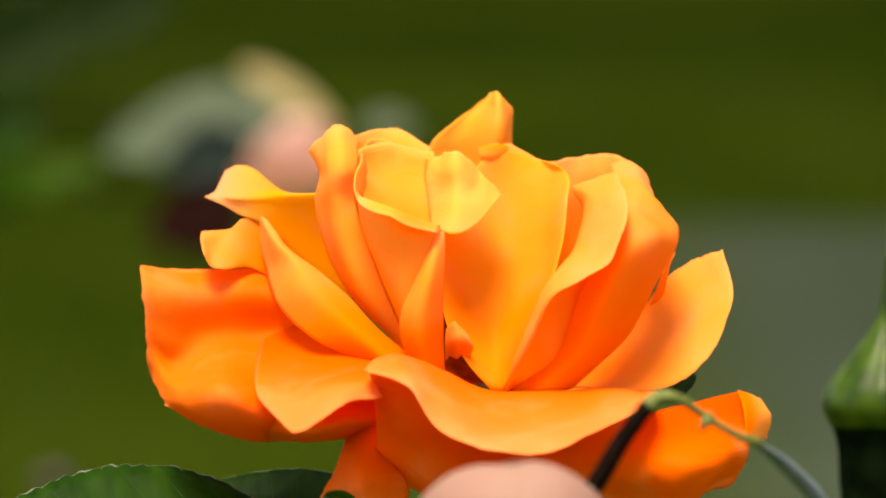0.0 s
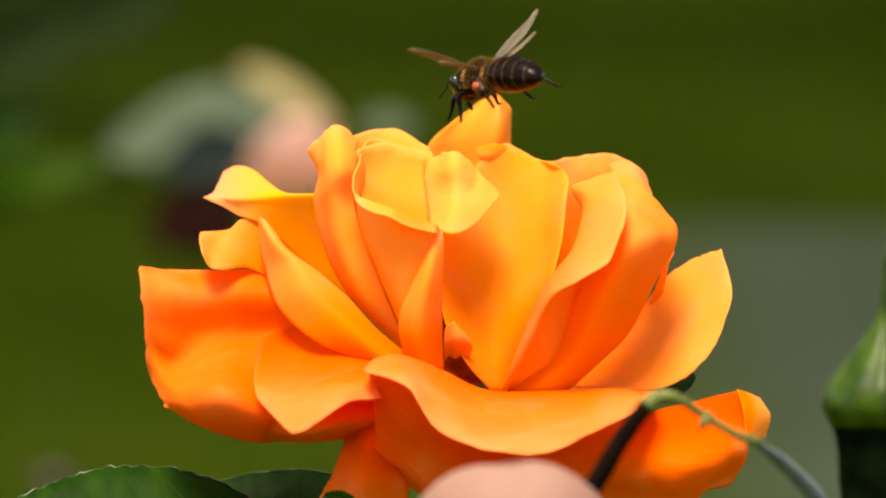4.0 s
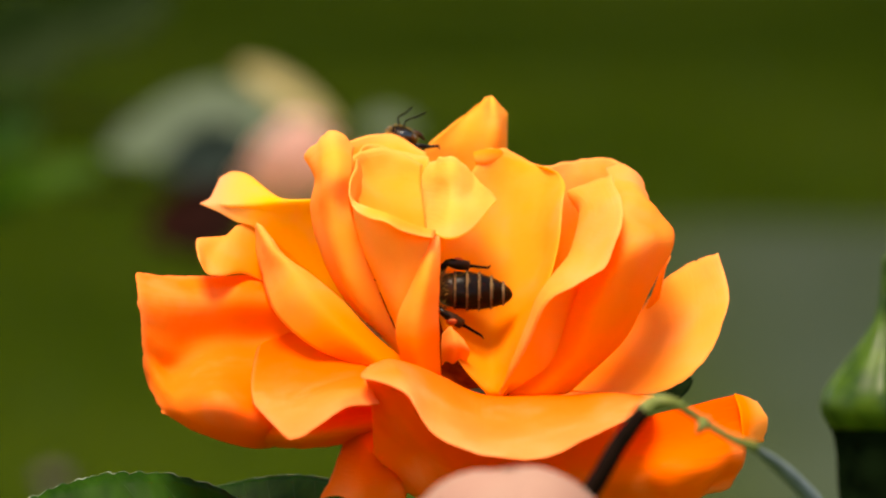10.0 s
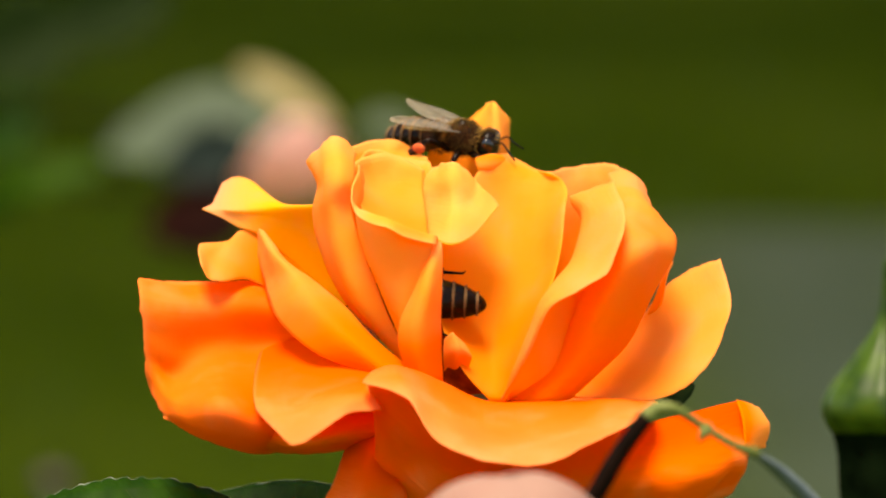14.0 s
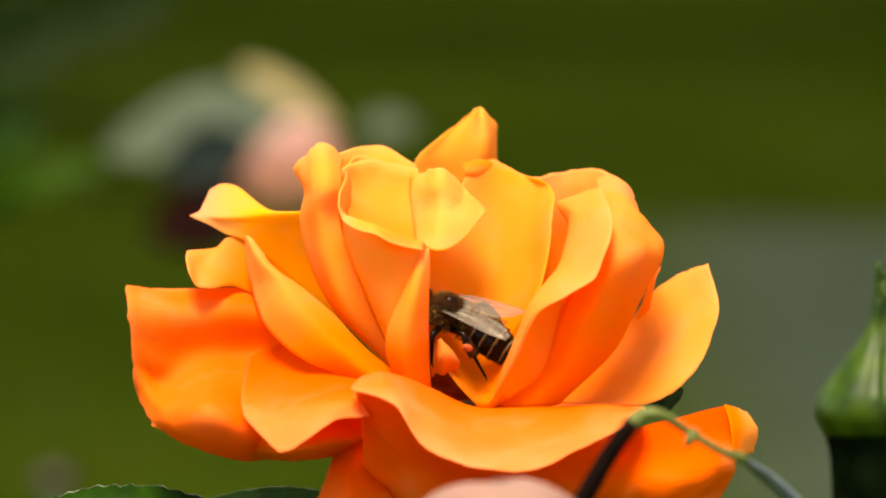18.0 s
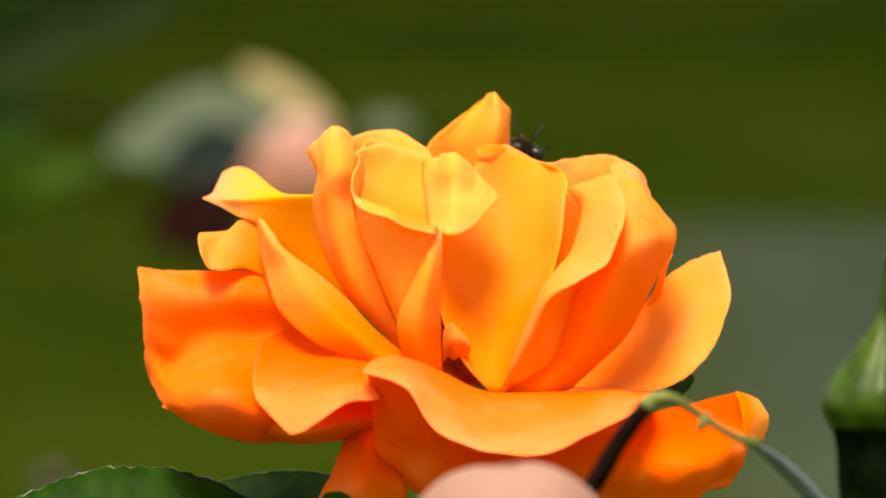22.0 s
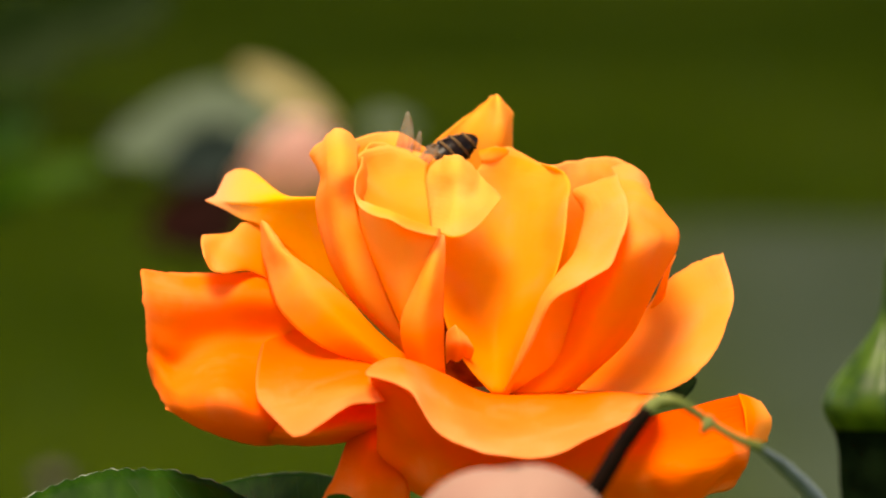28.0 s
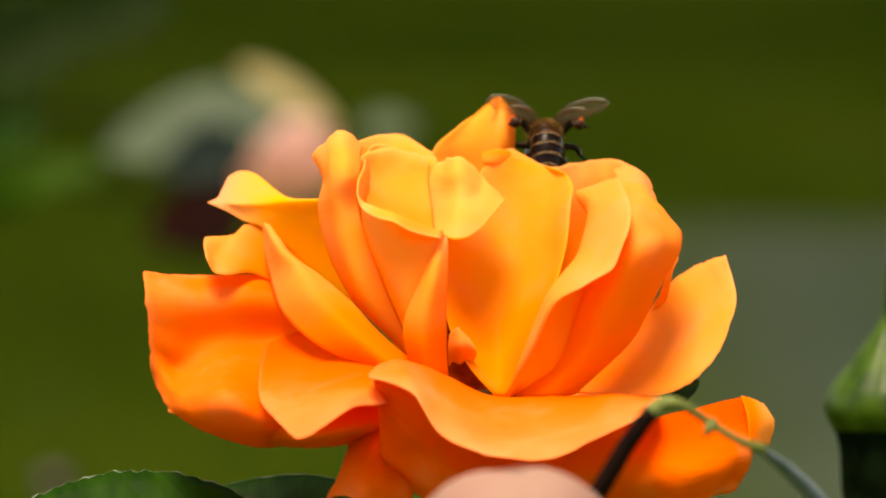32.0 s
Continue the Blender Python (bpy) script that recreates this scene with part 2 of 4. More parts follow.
    for a, b in zip(rings, rings[1:]):
        for k in range(sides):
            bm.faces.new((a[k], a[(k + 1) % sides], b[(k + 1) % sides], b[k]))
    bm.faces.new(rings[0][::-1])
    bm.faces.new(rings[-1])
    return bm


def smooth_tube(path, radii, n=24, sides=10):
    p = spline(path, n)
    r = np.interp(np.linspace(0, 1, n), np.linspace(0, 1, len(radii)), radii)
    return tube([tuple(q) for q in p], list(r), sides)


def ball(centre, radii, seg=16, rings=10, turn=None):
    bm = bmesh.new()
    bmesh.ops.create_uvsphere(bm, u_segments=seg, v_segments=rings, radius=1)
    m = Matrix.Translation(Vector(centre) * MM) @ (turn or Matrix()) @ Matrix.Diagonal((*[r * MM for r in radii], 1))
    bmesh.ops.transform(bm, matrix=m, verts=bm.verts)
    return bm


def leaflet(parent, base, tip, up, width, mat, fold=0.25, droop=0.1, teeth=16, name="leaflet", rim=False):
    """A serrated leaf blade from base to tip (mm), folded along its midrib, with rib and side veins in relief."""
    base, tip, up = Vector(base), Vector(tip), Vector(up).normalized()
    axis = tip - base
    side = axis.cross(up).normalized()
    up = side.cross(axis).normalized()
    size = axis.length
    n, m = teeth * 4 + 1, 13
    g = np.zeros((n, m, 3))
    for i in range(n):
        s = i / (n - 1)
        w = width / 2 * (math.sin(math.pi * min(1, s ** 0.8)) ** 0.75 if 0 < s < 1 else 0.0) + 0.02
        tooth = 1 - 0.05 * ((i % 4) / 4.0) - 0.03 * noise.noise((i * 0.31, size, 2))
        for j in range(m):
            q = 2 * j / (m - 1) - 1
            reach = w * q * (tooth if abs(q) > 0.9 else 1)
            vein = 0.035 * math.cos(2 * math.pi * (s * 9 - abs(q) * 1.6)) * min(1, abs(q) * 4)
            lift = abs(q) * w * fold * 2 - droop * size * s * s + vein - 0.35 * math.exp(-(q * 9) ** 2)
            g[i, j] = base + axis * s + side * reach + up * lift
    blade = part(name, sheet(g * MM, 0.3 * MM), mat, parent)
    mid = [tuple(Vector(g[i, m // 2]) - up * 0.2) for i in range(0, n, 4)]
    part("midrib", tube(mid, [0.45 - 0.35 * k / len(mid) for k in range(len(mid))], 6), M_STEM, blade)
    if rim:
        for k in range(1, 8):
            for sd in (-1, 1):
                i0 = int(k / 9 * (n - 1))
                vein = []
                for q in range(6):
                    i = min(n - 1, i0 + int(q * 0.018 * n))
                    vein.append(tuple(Vector(g[i, m // 2 + sd * q]) + up * 0.12))
                part("side_vein", tube(vein, [0.14 - 0.018 * q for q in range(6)], 5), M_VEIN, blade)
        for col in (0, m - 1):
            edge = [tuple(g[i, col]) for i in range(2, n - 2, 1)]
            part("edge_glint", tube(edge, [0.05 + 0.09 * max(0.0, noise.noise((k * 0.4, size, 1))) for k in range(len(edge))], 5), M_EDGE_GLINT, blade, "pale serrated edge with its silver highlight painted in")
    return blade


def cup_petal(parent, name, centre, r, h, around, cover, lean, mat, open_=0.0, seed=0, close=0.62):
    """One petal wrapped round an egg-shaped bloom: centre and sizes in mm, angles in degrees."""
    n, m = 22, 20
    g = np.zeros((n, m, 3))
    for i in range(n):
        s = i / (n - 1)
        th = s * (math.pi * (close - 0.28 * open_))
        rad = r * (math.sin(th) ** 0.8 if th > 0 else 0.0) + open_ * r * 0.9 * s * s + 0.3
        z = h * (1 - math.cos(th)) * 0.75 - open_ * h * 0.25 * s ** 4
        for j in range(m):
            q = 2 * j / (m - 1) - 1
            a = radians(around) + radians(cover / 2) * q * (0.35 + 0.65 * math.sin(math.pi * min(0.75, s * 0.75 + 0.1)))
            zz = z - lean * h * q * q * s
            g[i, j] = (centre[0] + rad * math.cos(a), centre[1] + rad * math.sin(a), centre[2] + zz)
    return part(name, sheet(g * MM, 0.4 * MM, 0.25 * MM, seed), mat, parent)


# ---------------------------------------------------------------- the setting
def ground():
    bm = bmesh.new()
    bmesh.ops.create_grid(bm, x_segments=40, y_segments=40, size=600)
    tagged(part("ground", bm, M_LAWN), "olive green mown lawn", "lawn", kind="structure")
    # tufts of grass over the stretch of lawn behind the rose
    rng = random.Random(4)
    verts, faces = [], []
    for k in range(9000):
        y = 1.2 + 9.5 * rng.random() ** 0.8
        x = rng.uniform(-1, 1) * (0.5 + y * 0.2)
        if on_path(x, y):
            continue
        a, hgt, w = rng.uniform(0, 6.283), rng.uniform(0.02, 0.05), rng.uniform(0.0015, 0.003)
        dx, dy = math.cos(a), math.sin(a)
        bend = rng.uniform(0.2, 0.8) * hgt
        i = len(verts)
        verts += [(x - dy * w, y + dx * w, -0.002), (x + dy * w, y - dx * w, -0.002),
                  (x - dy * w * 0.7 + dx * bend * 0.4, y + dx * w * 0.7 + dy * bend * 0.4, hgt * 0.6),
                  (x + dy * w * 0.7 + dx * bend * 0.4, y - dx * w * 0.7 + dy * bend * 0.4, hgt * 0.6),
                  (x + dx * bend, y + dy * bend, hgt)]
        faces += [(i, i + 1, i + 3, i + 2), (i + 2, i + 3, i + 4)]
    me = bpy.data.meshes.new("grass")
    me.from_pydata(verts, [], faces)
    me.materials.append(M_GRASS)
    tagged(new("grass", me), "short olive green grass blades on the lawn", "grass", kind="stuff")


def on_path(x, y):
    return x > 0.10 + 0.10 * noise.noise((0, y * 2.0, 0.3)) and 3.4 < y < 5.55


def path():
    """A worn grey patch of path let into the lawn."""
    bm = bmesh.new()
    n, m = 40, 40
    g = []
    for i in range(n):
        y = 3.4 + 2.15 * i / (n - 1)
        x0 = 0.10 + 0.10 * noise.noise((0, y * 2.0, 0.3))
        g.append([bm.verts.new((x0 + 2.2 * (j / (m - 1)) ** 1.3, y + 0.05 * noise.noise((x0 + j * 0.2, 0, 5)),
                                0.006 * min(1, j, i, n - 1 - i, m - 1 - j) + 0.002 * noise.noise((j * 0.5, i * 0.5, 0)))) for j in range(m)])
    for i in range(n - 1):
        for j in range(m - 1):
            bm.faces.new((g[i][j], g[i][j + 1], g[i + 1][j + 1], g[i + 1][j]))
    tagged(part("path", bm, M_PATH), "worn grey-green gravel path in the lawn", "path", kind="structure")


ground()
path()


def shade_tree():
    """An unseen broad tree beside the lawn, added so that its crown darkens the grass behind the rose."""
    tree = thing("added_shade_tree", "unseen broad leafy tree added to shade the lawn", "tree", pose(-2.55, 8.4, 0))
    part("trunk", tube([(0, 0, -50), (40, 20, 800), (150, 0, 1700), (300, -60, 2600), (400, -100, 3600)], [210, 170, 150, 130, 70], 16), M_BARK, tree)
    rng = random.Random(12)
    for k in range(9):
        a = k * 0.7
        r = rng.uniform(2600, 4200)
        part("limb", smooth_tube([(300, -60, 2500), (300 + r * 0.4 * math.cos(a), r * 0.4 * math.sin(a), 3100), (1600 + r * math.cos(a), r * math.sin(a), 3700 + 200 * math.sin(k))], [95, 60, 18], 12, 8), M_BARK, tree)
    verts, faces = [], []
    for k in range(36000):
        x, y = rng.uniform(-3.2, 9.6), rng.uniform(-6.3, 7.5)
        edge = 0.5 + 0.5 * noise.noise((x * 0.5, y * 0.5, 1.7))
        if edge < 0.08 or (y < -2.4 and rng.random() < 0.18):
            continue
        z = 3.0 + 1.9 * rng.random() * edge + 0.25 * noise.noise((x, y, 0))
        n = Vector((rng.gauss(0, .5), rng.gauss(0, .5), 1)).normalized()
        u = n.orthogonal().normalized() * rng.uniform(0.07, 0.13)
        v = n.cross(u).normalized() * rng.uniform(0.045, 0.08)
        c = Vector((x, y, z))
        i = len(verts)
        verts += [tuple(c - u), tuple(c + v), tuple(c + u), tuple(c - v)]
        faces.append((i, i + 1, i + 2, i + 3))
    me = bpy.data.meshes.new("crown")
    me.from_pydata(verts, [], faces)
    me.materials.append(M_CROWN)
    crown = new("crown", me)
    crown.parent = tree


shade_tree()


# ---------------------------------------------------------------- the orange rose
def orange_rose():
    rose = thing("rose", "open orange garden rose with ruffled translucent petals", "rose", STAND.copy())
    petal(rose, "back_petal", [
        [(0.98, 12, 1.29), (2.83, 14, 1.29), (4.66, 13, 1.29), (6.53, 15, 1.29)],
        [(-1.17, 17, 8.72), (1.61, 18, 8.73), (4.99, 15, 8.69), (7.49, 18, 8.73)],
        [(-1.36, 18, 11.52), (1.92, 18.5, 12.15), (5.91, 15, 12.38), (7.69, 19, 12.16)],
        [(1.3, 19, 14.02), (3.47, 19, 14.64), (6.17, 15.5, 14.55), (7.77, 20, 14.67)],
        [(4.1, 20, 16.22), (5.03, 20, 16.6), (6.05, 16.5, 16.49), (7.72, 21, 15.51)],
        [(5.11, 21, 17.19), (5.54, 21, 17.44), (6.01, 18, 17.22), (6.97, 21, 16.19)]], M_SOFT)
    petal(rose, "back_petal", [
        [(7.31, 4, -13.22), (8.83, 5, -13.25), (10.63, 4, -13.22), (12.99, 2, -13.17), (14.17, 1, -13.15)],
        [(10.72, 9, -0.55), (13.85, 12, -0.55), (16.33, 13, -0.55), (18.75, 12, -0.55), (19.83, 8, -0.55)],
        [(10.89, 11, 6.79), (13.56, 13, 7.12), (16.36, 14, 7.32), (18.47, 13, 7.12), (20.17, 9, 6.76)],
        [(10.96, 11.5, 9.24), (13.4, 14, 9.78), (16.2, 15, 10.16), (18.39, 14, 10.39), (20.24, 11, 9.48)]], ruffle=0.7)
    petal(rose, "rolled_petal", [
        [(0.36, 2, -11.97), (-2.34, 0, -11.93), (-4.05, -3, -10.91), (-4.27, -5, -10.63), (-4.03, -6, -10.73), (-3.31, -7, -11.06)],
        [(0.36, 6, -2.36), (-5.68, 4, -2.35), (-10.65, -1, -2.93), (-10.21, -5, -3.21), (-8.98, -7.5, -3.49), (-5.91, -7.5, -4.67)],
        [(-0.24, 8, 5.53), (-7.54, 8, 5.84), (-13, 0, 4.55), (-12.48, -4.5, 4.69), (-11.13, -6.5, 4.8), (-9.01, -6, 3.91)],
        [(-1.1, 10, 9.52), (-7.09, 11, 10.46), (-12.64, 0, 8.15), (-12.11, -5, 8.37), (-10.77, -6.5, 8.64), (-9.14, -5, 8.37)],
        [(-1.22, 11, 11.01), (-6.27, 13.5, 13.21), (-13.75, 1, 10.51), (-12.82, -2.5, 12.05), (-10.86, -2.5, 13.18), (-8.84, -1.5, 11.41)]], M_SOFT, ruffle=0.6)
    petal(rose, "inner_petal", [
        [(-0.24, 0, -7.13), (-1.44, 1, -7.14), (-2.64, 1, -7.14), (-3.51, -4, -8.27), (-3.66, -8, -9.5), (-2.88, -11, -10.04), (-0.82, -10, -9.35)],
        [(-0.54, 1, 0.66), (-3.37, 3, 1.27), (-5.97, 3, 2.47), (-7.67, -4, 0.65), (-6.6, -9, -1.71), (-4.11, -11.5, -3.46), (-0.71, -10.5, -2.88)],
        [(-0.85, 6, 8.54), (-3.89, 8, 9.18), (-7.28, 7, 9.17), (-8.67, -5, 7.3), (-8.49, -8.5, 5.13), (-5.04, -12, 3.75), (-0.35, -9, 2.24)],
        [(-1.03, 8, 10.52), (-3.42, 10, 11.29), (-7.56, 9, 11.94), (-9, -6.5, 8.35), (-8.75, -10.5, 4.76), (-5.14, -14, 3.15), (-0.41, -11, 1.7)]], M_SOFT, ruffle=0.6)
    petal(rose, "inner_petal", [
        [(-3.46, -11.5, -12.26), (-1.7, -12.5, -12.53), (0.18, -10, -12.59)],
        [(-4.45, -12, -7.67), (-2.28, -13.2, -8.13), (0.06, -10.5, -7.58)],
        [(-2.99, -11.6, -3.28), (-1.41, -12.4, -2.87), (0.06, -10.5, -3.17)],
        [(-0.47, -9.2, 1.71), (-0.24, -9.3, 1.83), (0, -9.2, 1.88)]])
    petal(rose, "inner_petal", [
        [(-7.64, -6.5, 3.97), (-5.55, -8, 2.54), (-3.49, -7, 1.95), (-1.13, -5, 1.72)],
        [(-8.98, -4, 7.08), (-7.19, 0, 7.25), (-4.82, 2.5, 7.53), (-1.81, 3, 7.17)],
        [(-9.73, -2, 9.67), (-8.18, 2, 11.01), (-5.38, 5, 11.31), (-1.7, 5.5, 9.57)]], M_SOFT, ruffle=0.6)
    petal(rose, "translucent_petal", [
        [(-3.74, 3, 3.37), (-1.13, -2, 2.57), (0.95, -5, 1.66), (3.64, -2.5, 2.74), (6.26, 2, 5.77)],
        [(-3.38, 3.5, 4.58), (-0.96, 0, 3.96), (1.07, -3, 3.34), (3.65, -0.5, 4.55), (5.79, 3, 6.51)],
        [(-2.66, 4, 6.4), (-0.84, 2, 6.2), (1.26, 0, 6.05), (3.49, 2, 6.38), (4.7, 3, 7.41)],
        [(-1.75, 5, 8.35), (-0.36, 3, 8.5), (1.44, 1.5, 8.35), (3.25, 3, 8.01), (3.98, 4, 8.21)],
        [(-0.73, 6, 9.7), (0.12, 5, 9.92), (1.33, 3, 10), (2.66, 4, 9.36), (3.51, 5, 8.65)]], M_PALE, ruffle=1.1)
    petal(rose, "centre_petal", [
        [(5.21, -6, -15.11), (5.68, -7, -14.9), (6.14, -8, -14.76), (6.42, -9, -14.73), (6.82, -10, -14.64)],
        [(0.95, -4, -9.46), (3.65, -1, -9.51), (5.75, 0, -9.53), (7.63, -3, -9.48), (8.72, -9, -9.37)],
        [(-0.6, 0, -1.74), (2.77, 3.5, -1.75), (6.59, 5, -1.75), (10, 3, -1.75), (12.01, -1.5, -1.73)],
        [(0.06, 5, 4.9), (3.59, 7.5, 5.53), (7.37, 9, 5.85), (11.01, 8, 5.84), (13.4, 4, 5.8)],
        [(3.9, 9, 9.2), (5.25, 9.6, 9.52), (8.01, 10.8, 9.23), (11.05, 10, 8.61), (13.29, 7, 8.07)],
        [(4.09, 10, 10.93), (5.56, 10.5, 11.36), (7.6, 12, 11.21), (9.86, 12, 9.99), (11.58, 9, 9.14)]], M_GOLD)
    petal(rose, "petal_curl", [
        [(3.78, 9.6, 10.92), (5.25, 9.8, 11.29), (6.92, 11.4, 11.26)],
        [(3.84, 9, 10.42), (5.37, 9.4, 10.67), (7.03, 11, 10.82)],
        [(4.02, 9, 9.81), (5.36, 9.3, 9.94), (6.97, 11, 10.21)],
        [(4.21, 9.8, 9.28), (5.5, 10.2, 9.28), (6.86, 11.8, 9.68)]], M_GOLD, ruffle=0.1)
    petal(rose, "rolled_petal", [
        [(6.25, -9, -14.85), (8.9, -9, -13.79), (11.23, -10, -12.59), (12.7, -10, -9.35), (14.2, -9, -5.83), (16.32, -7, -1.72), (17.61, -4, 2.44)],
        [(6.18, -10, -14.64), (8.14, -12, -10.02), (10.12, -13, -5.2), (11.95, -12, -2.46), (13.67, -9, 0.18), (14.84, -5, 4.51), (13.61, -2, 6.15)],
        [(6.29, -10.3, -14.64), (8.54, -12.8, -10.12), (10.67, -14.5, -5.19), (13.05, -15, -2.97), (15.54, -13.5, -0.29), (16.95, -9.5, 4.18), (15.55, -3, 7.33)],
        [(6.41, -10, -14.7), (8.84, -12.5, -10.36), (11.18, -15, -5.24), (14.39, -17, -3.02), (17.48, -16.5, -0.81), (19.06, -13, 4.15), (18.32, -4, 8.27)]], M_PEACH, ruffle=0.35)
    petal(rose, "outer_petal", [
        [(7.13, -9, -14.67), (9.74, -11, -14.73), (11.8, -11, -14.62), (13.43, -9, -14.38)],
        [(11.82, -10, -10.53), (14.41, -12, -10.49), (17.1, -10.5, -10.22), (18.69, -7, -9.7)],
        [(14.16, -10.5, -4.64), (17.02, -13, -4.33), (20, -11.5, -4.05), (21.98, -6, -4.39)],
        [(16.88, -8, 0.65), (19.08, -12.5, 0.94), (22.09, -10.5, 0.94), (24.51, -4, 0.95)],
        [(17.9, -4, 4.22), (19.61, -6, 4.5), (22.07, -4, 4.22), (23.97, 0, 3.36)],
        [(18.37, 1, 6.96), (19.84, 0, 6.95), (21.37, 1, 6.78), (22.76, 4, 5.49)],
        [(18.24, 6, 8.54), (19.45, 6, 9.15), (20.91, 6, 8.54), (21.98, 7, 7.35)]], ruffle=0.8)
    petal(rose, "outer_petal", [
        [(21.89, -1, -5.92), (22.49, -1, -5.62), (23.39, -1, -4.73)],
        [(23.13, 0, -3.06), (23.61, 0, -2.64), (24.09, 0, -1.98)],
        [(24.26, 1, -0.96), (24.56, 1, -0.6), (24.8, 1, -0.36)]])
    petal(rose, "outer_petal", [
        [(12.85, -4, -14.28), (13.57, 1, -13.75), (14.27, 5, -12.64)],
        [(17.8, -7, -14.73), (18.64, 0, -11.93), (19.75, 6, -8.42)],
        [(22.47, -8.5, -14.57), (23.99, -1, -9.51), (23.69, 6, -3.58)],
        [(26.03, -8, -12.99), (27.57, -1, -7.12), (26.72, 6, -1.33)],
        [(28.68, -6, -10.19), (29.85, -1, -5.32), (28.49, 5, -0.54)],
        [(30.21, -3, -6.61), (30.74, 0, -4.13), (29.94, 4, -0.18)]], M_PEACH)
    petal(rose, "lower_petal", [
        [(8.68, -4, -15.11), (12.99, 2, -14.38), (19.01, 2, -14.68), (22.53, 0, -14.92)],
        [(8.6, -9, -15.2), (12.8, -6, -14.75), (18.73, -6, -14.75), (22.58, -6, -14.93)],
        [(8.52, -14, -15.35), (12.61, -14, -15.12), (18.44, -14, -15.06), (22.45, -13, -15.09)]])
    petal(rose, "front_petal", [
        [(-4.95, -9, -12.9), (-2.3, -8, -13.22), (1.24, -6, -14.46), (5.7, -5, -15.85), (12.82, -5, -15.85), (18.13, -6, -15.58), (21.61, -8, -15.41)],
        [(-6.63, -16, -11.22), (-4.58, -17, -10.85), (0.35, -14, -12.84), (5.03, -13, -14.79), (12.63, -13, -14.91), (17.83, -15, -14.56), (22.11, -17, -14.91)],
        [(-7.75, -19, -11.97), (-3.97, -22, -12.7), (0.06, -22, -15.57), (4.94, -22, -17.76), (11.84, -22, -17.59), (17.04, -21, -16.47), (21.4, -20, -15.29)],
        [(-8, -21, -12.5), (-3.14, -25, -14.23), (-0.51, -28, -17.95), (4.3, -30, -20.14), (10.81, -30, -20.14), (17.16, -26, -17.45), (20.63, -22, -15.75)]], M_OUTER)
    petal(rose, "lower_petal", [
        [(-7.46, -19, -12.78), (-3.56, -22, -13.97), (-0.4, -26, -17.91), (4.32, -28, -19.99), (10.85, -28, -19.94), (18.16, -22, -17.18)],
        [(-6.91, -17, -15.32), (-3.98, -20, -17.25), (-0.23, -22, -20.63), (4.36, -23, -22.31), (10.96, -23, -22.03), (17.98, -19, -20.17)],
        [(-6.77, -14, -19.2), (-3.72, -16, -20.87), (0.35, -17, -23.73), (4.99, -17, -24.89), (11.08, -17, -24.31), (17.53, -15, -23.24)],
        [(-6.82, -10, -22.88), (-3.76, -10, -24.64), (0.35, -10, -26.99), (5.06, -10, -27.29), (10.35, -10, -26.99), (16.76, -12, -26.31)]], M_UNDER, ruffle=0.75)
    petal(rose, "lower_petal", [
        [(-9.39, -8, -17.95), (-7.59, -10, -17.29), (-5.53, -10, -17.88)],
        [(-10.45, -11, -21.07), (-8.11, -14, -20.95), (-5.51, -12, -21.33)],
        [(-11.37, -12, -23.38), (-8.37, -16, -23.78), (-3.74, -13, -23.92)],
        [(-12.65, -12, -26.31), (-8.95, -16, -26.4), (-3.74, -13, -26.55)]], M_UNDER, ruffle=0.75)
    petal(rose, "outer_petal", [
        [(-13.47, 2, -7.16), (-14.02, 0, -7.73), (-14.3, -1, -8.43), (-14.66, -3, -9.48), (-15.02, -7, -11.77), (-14.4, -8, -15.29), (-13.87, -6, -18.9)],
        [(-18.96, 4, -2.48), (-18.82, 0, -4.73), (-18.95, 0.5, -8.94), (-19.37, -4.5, -11.83), (-18.43, -11, -15.2), (-18.1, -12, -17.81), (-18.1, -7, -20.11)],
        [(-23.91, 4, -2.29), (-23.83, -0.5, -4.73), (-23.95, -0.5, -9.04), (-23.75, -5, -11.81), (-23.04, -13, -14.68), (-22.5, -12, -17.63), (-22, -7, -19.7)],
        [(-28.68, 3, -2.17), (-28.51, -2.5, -4.47), (-28.63, -2.5, -9.48), (-28.39, -2.5, -12.47), (-27.1, -8, -15.11), (-26.14, -9.5, -16.89), (-25.48, -6, -18.43)],
        [(-32.12, 0, -1.86), (-31.82, -3, -3.81), (-31.38, -3.5, -7.2), (-31.29, -3, -10.19), (-30.81, -2, -13.07), (-29.51, -5, -15.61), (-29.04, -6, -16.41)]], M_DEEP)
    petal(rose, "outer_petal", [
        [(-18.92, 3, -8.26), (-16.75, 1, -8.23), (-14.57, -2, -8.3), (-10.9, -6, -8.95), (-7.62, -8, -10.09), (-4.94, -10, -11.41)],
        [(-19.59, -5, -11.81), (-17.67, -7.5, -12.23), (-15.54, -9.5, -12.42), (-12.24, -12, -12.6), (-8.98, -14.5, -12.59), (-7.49, -16.5, -12.72)],
        [(-19.34, -15, -14.39), (-17.32, -18, -15.23), (-15.12, -20, -15.64), (-12.23, -20, -14.6), (-9.17, -20, -13.9), (-6.71, -19, -13.93)],
        [(-18.65, -18, -15.75), (-16.4, -23, -17.72), (-14.74, -25, -18.63), (-12.14, -24, -17.23), (-9.54, -22, -15.52), (-6, -20, -15.29)]], M_OUTER, ruffle=0.3)
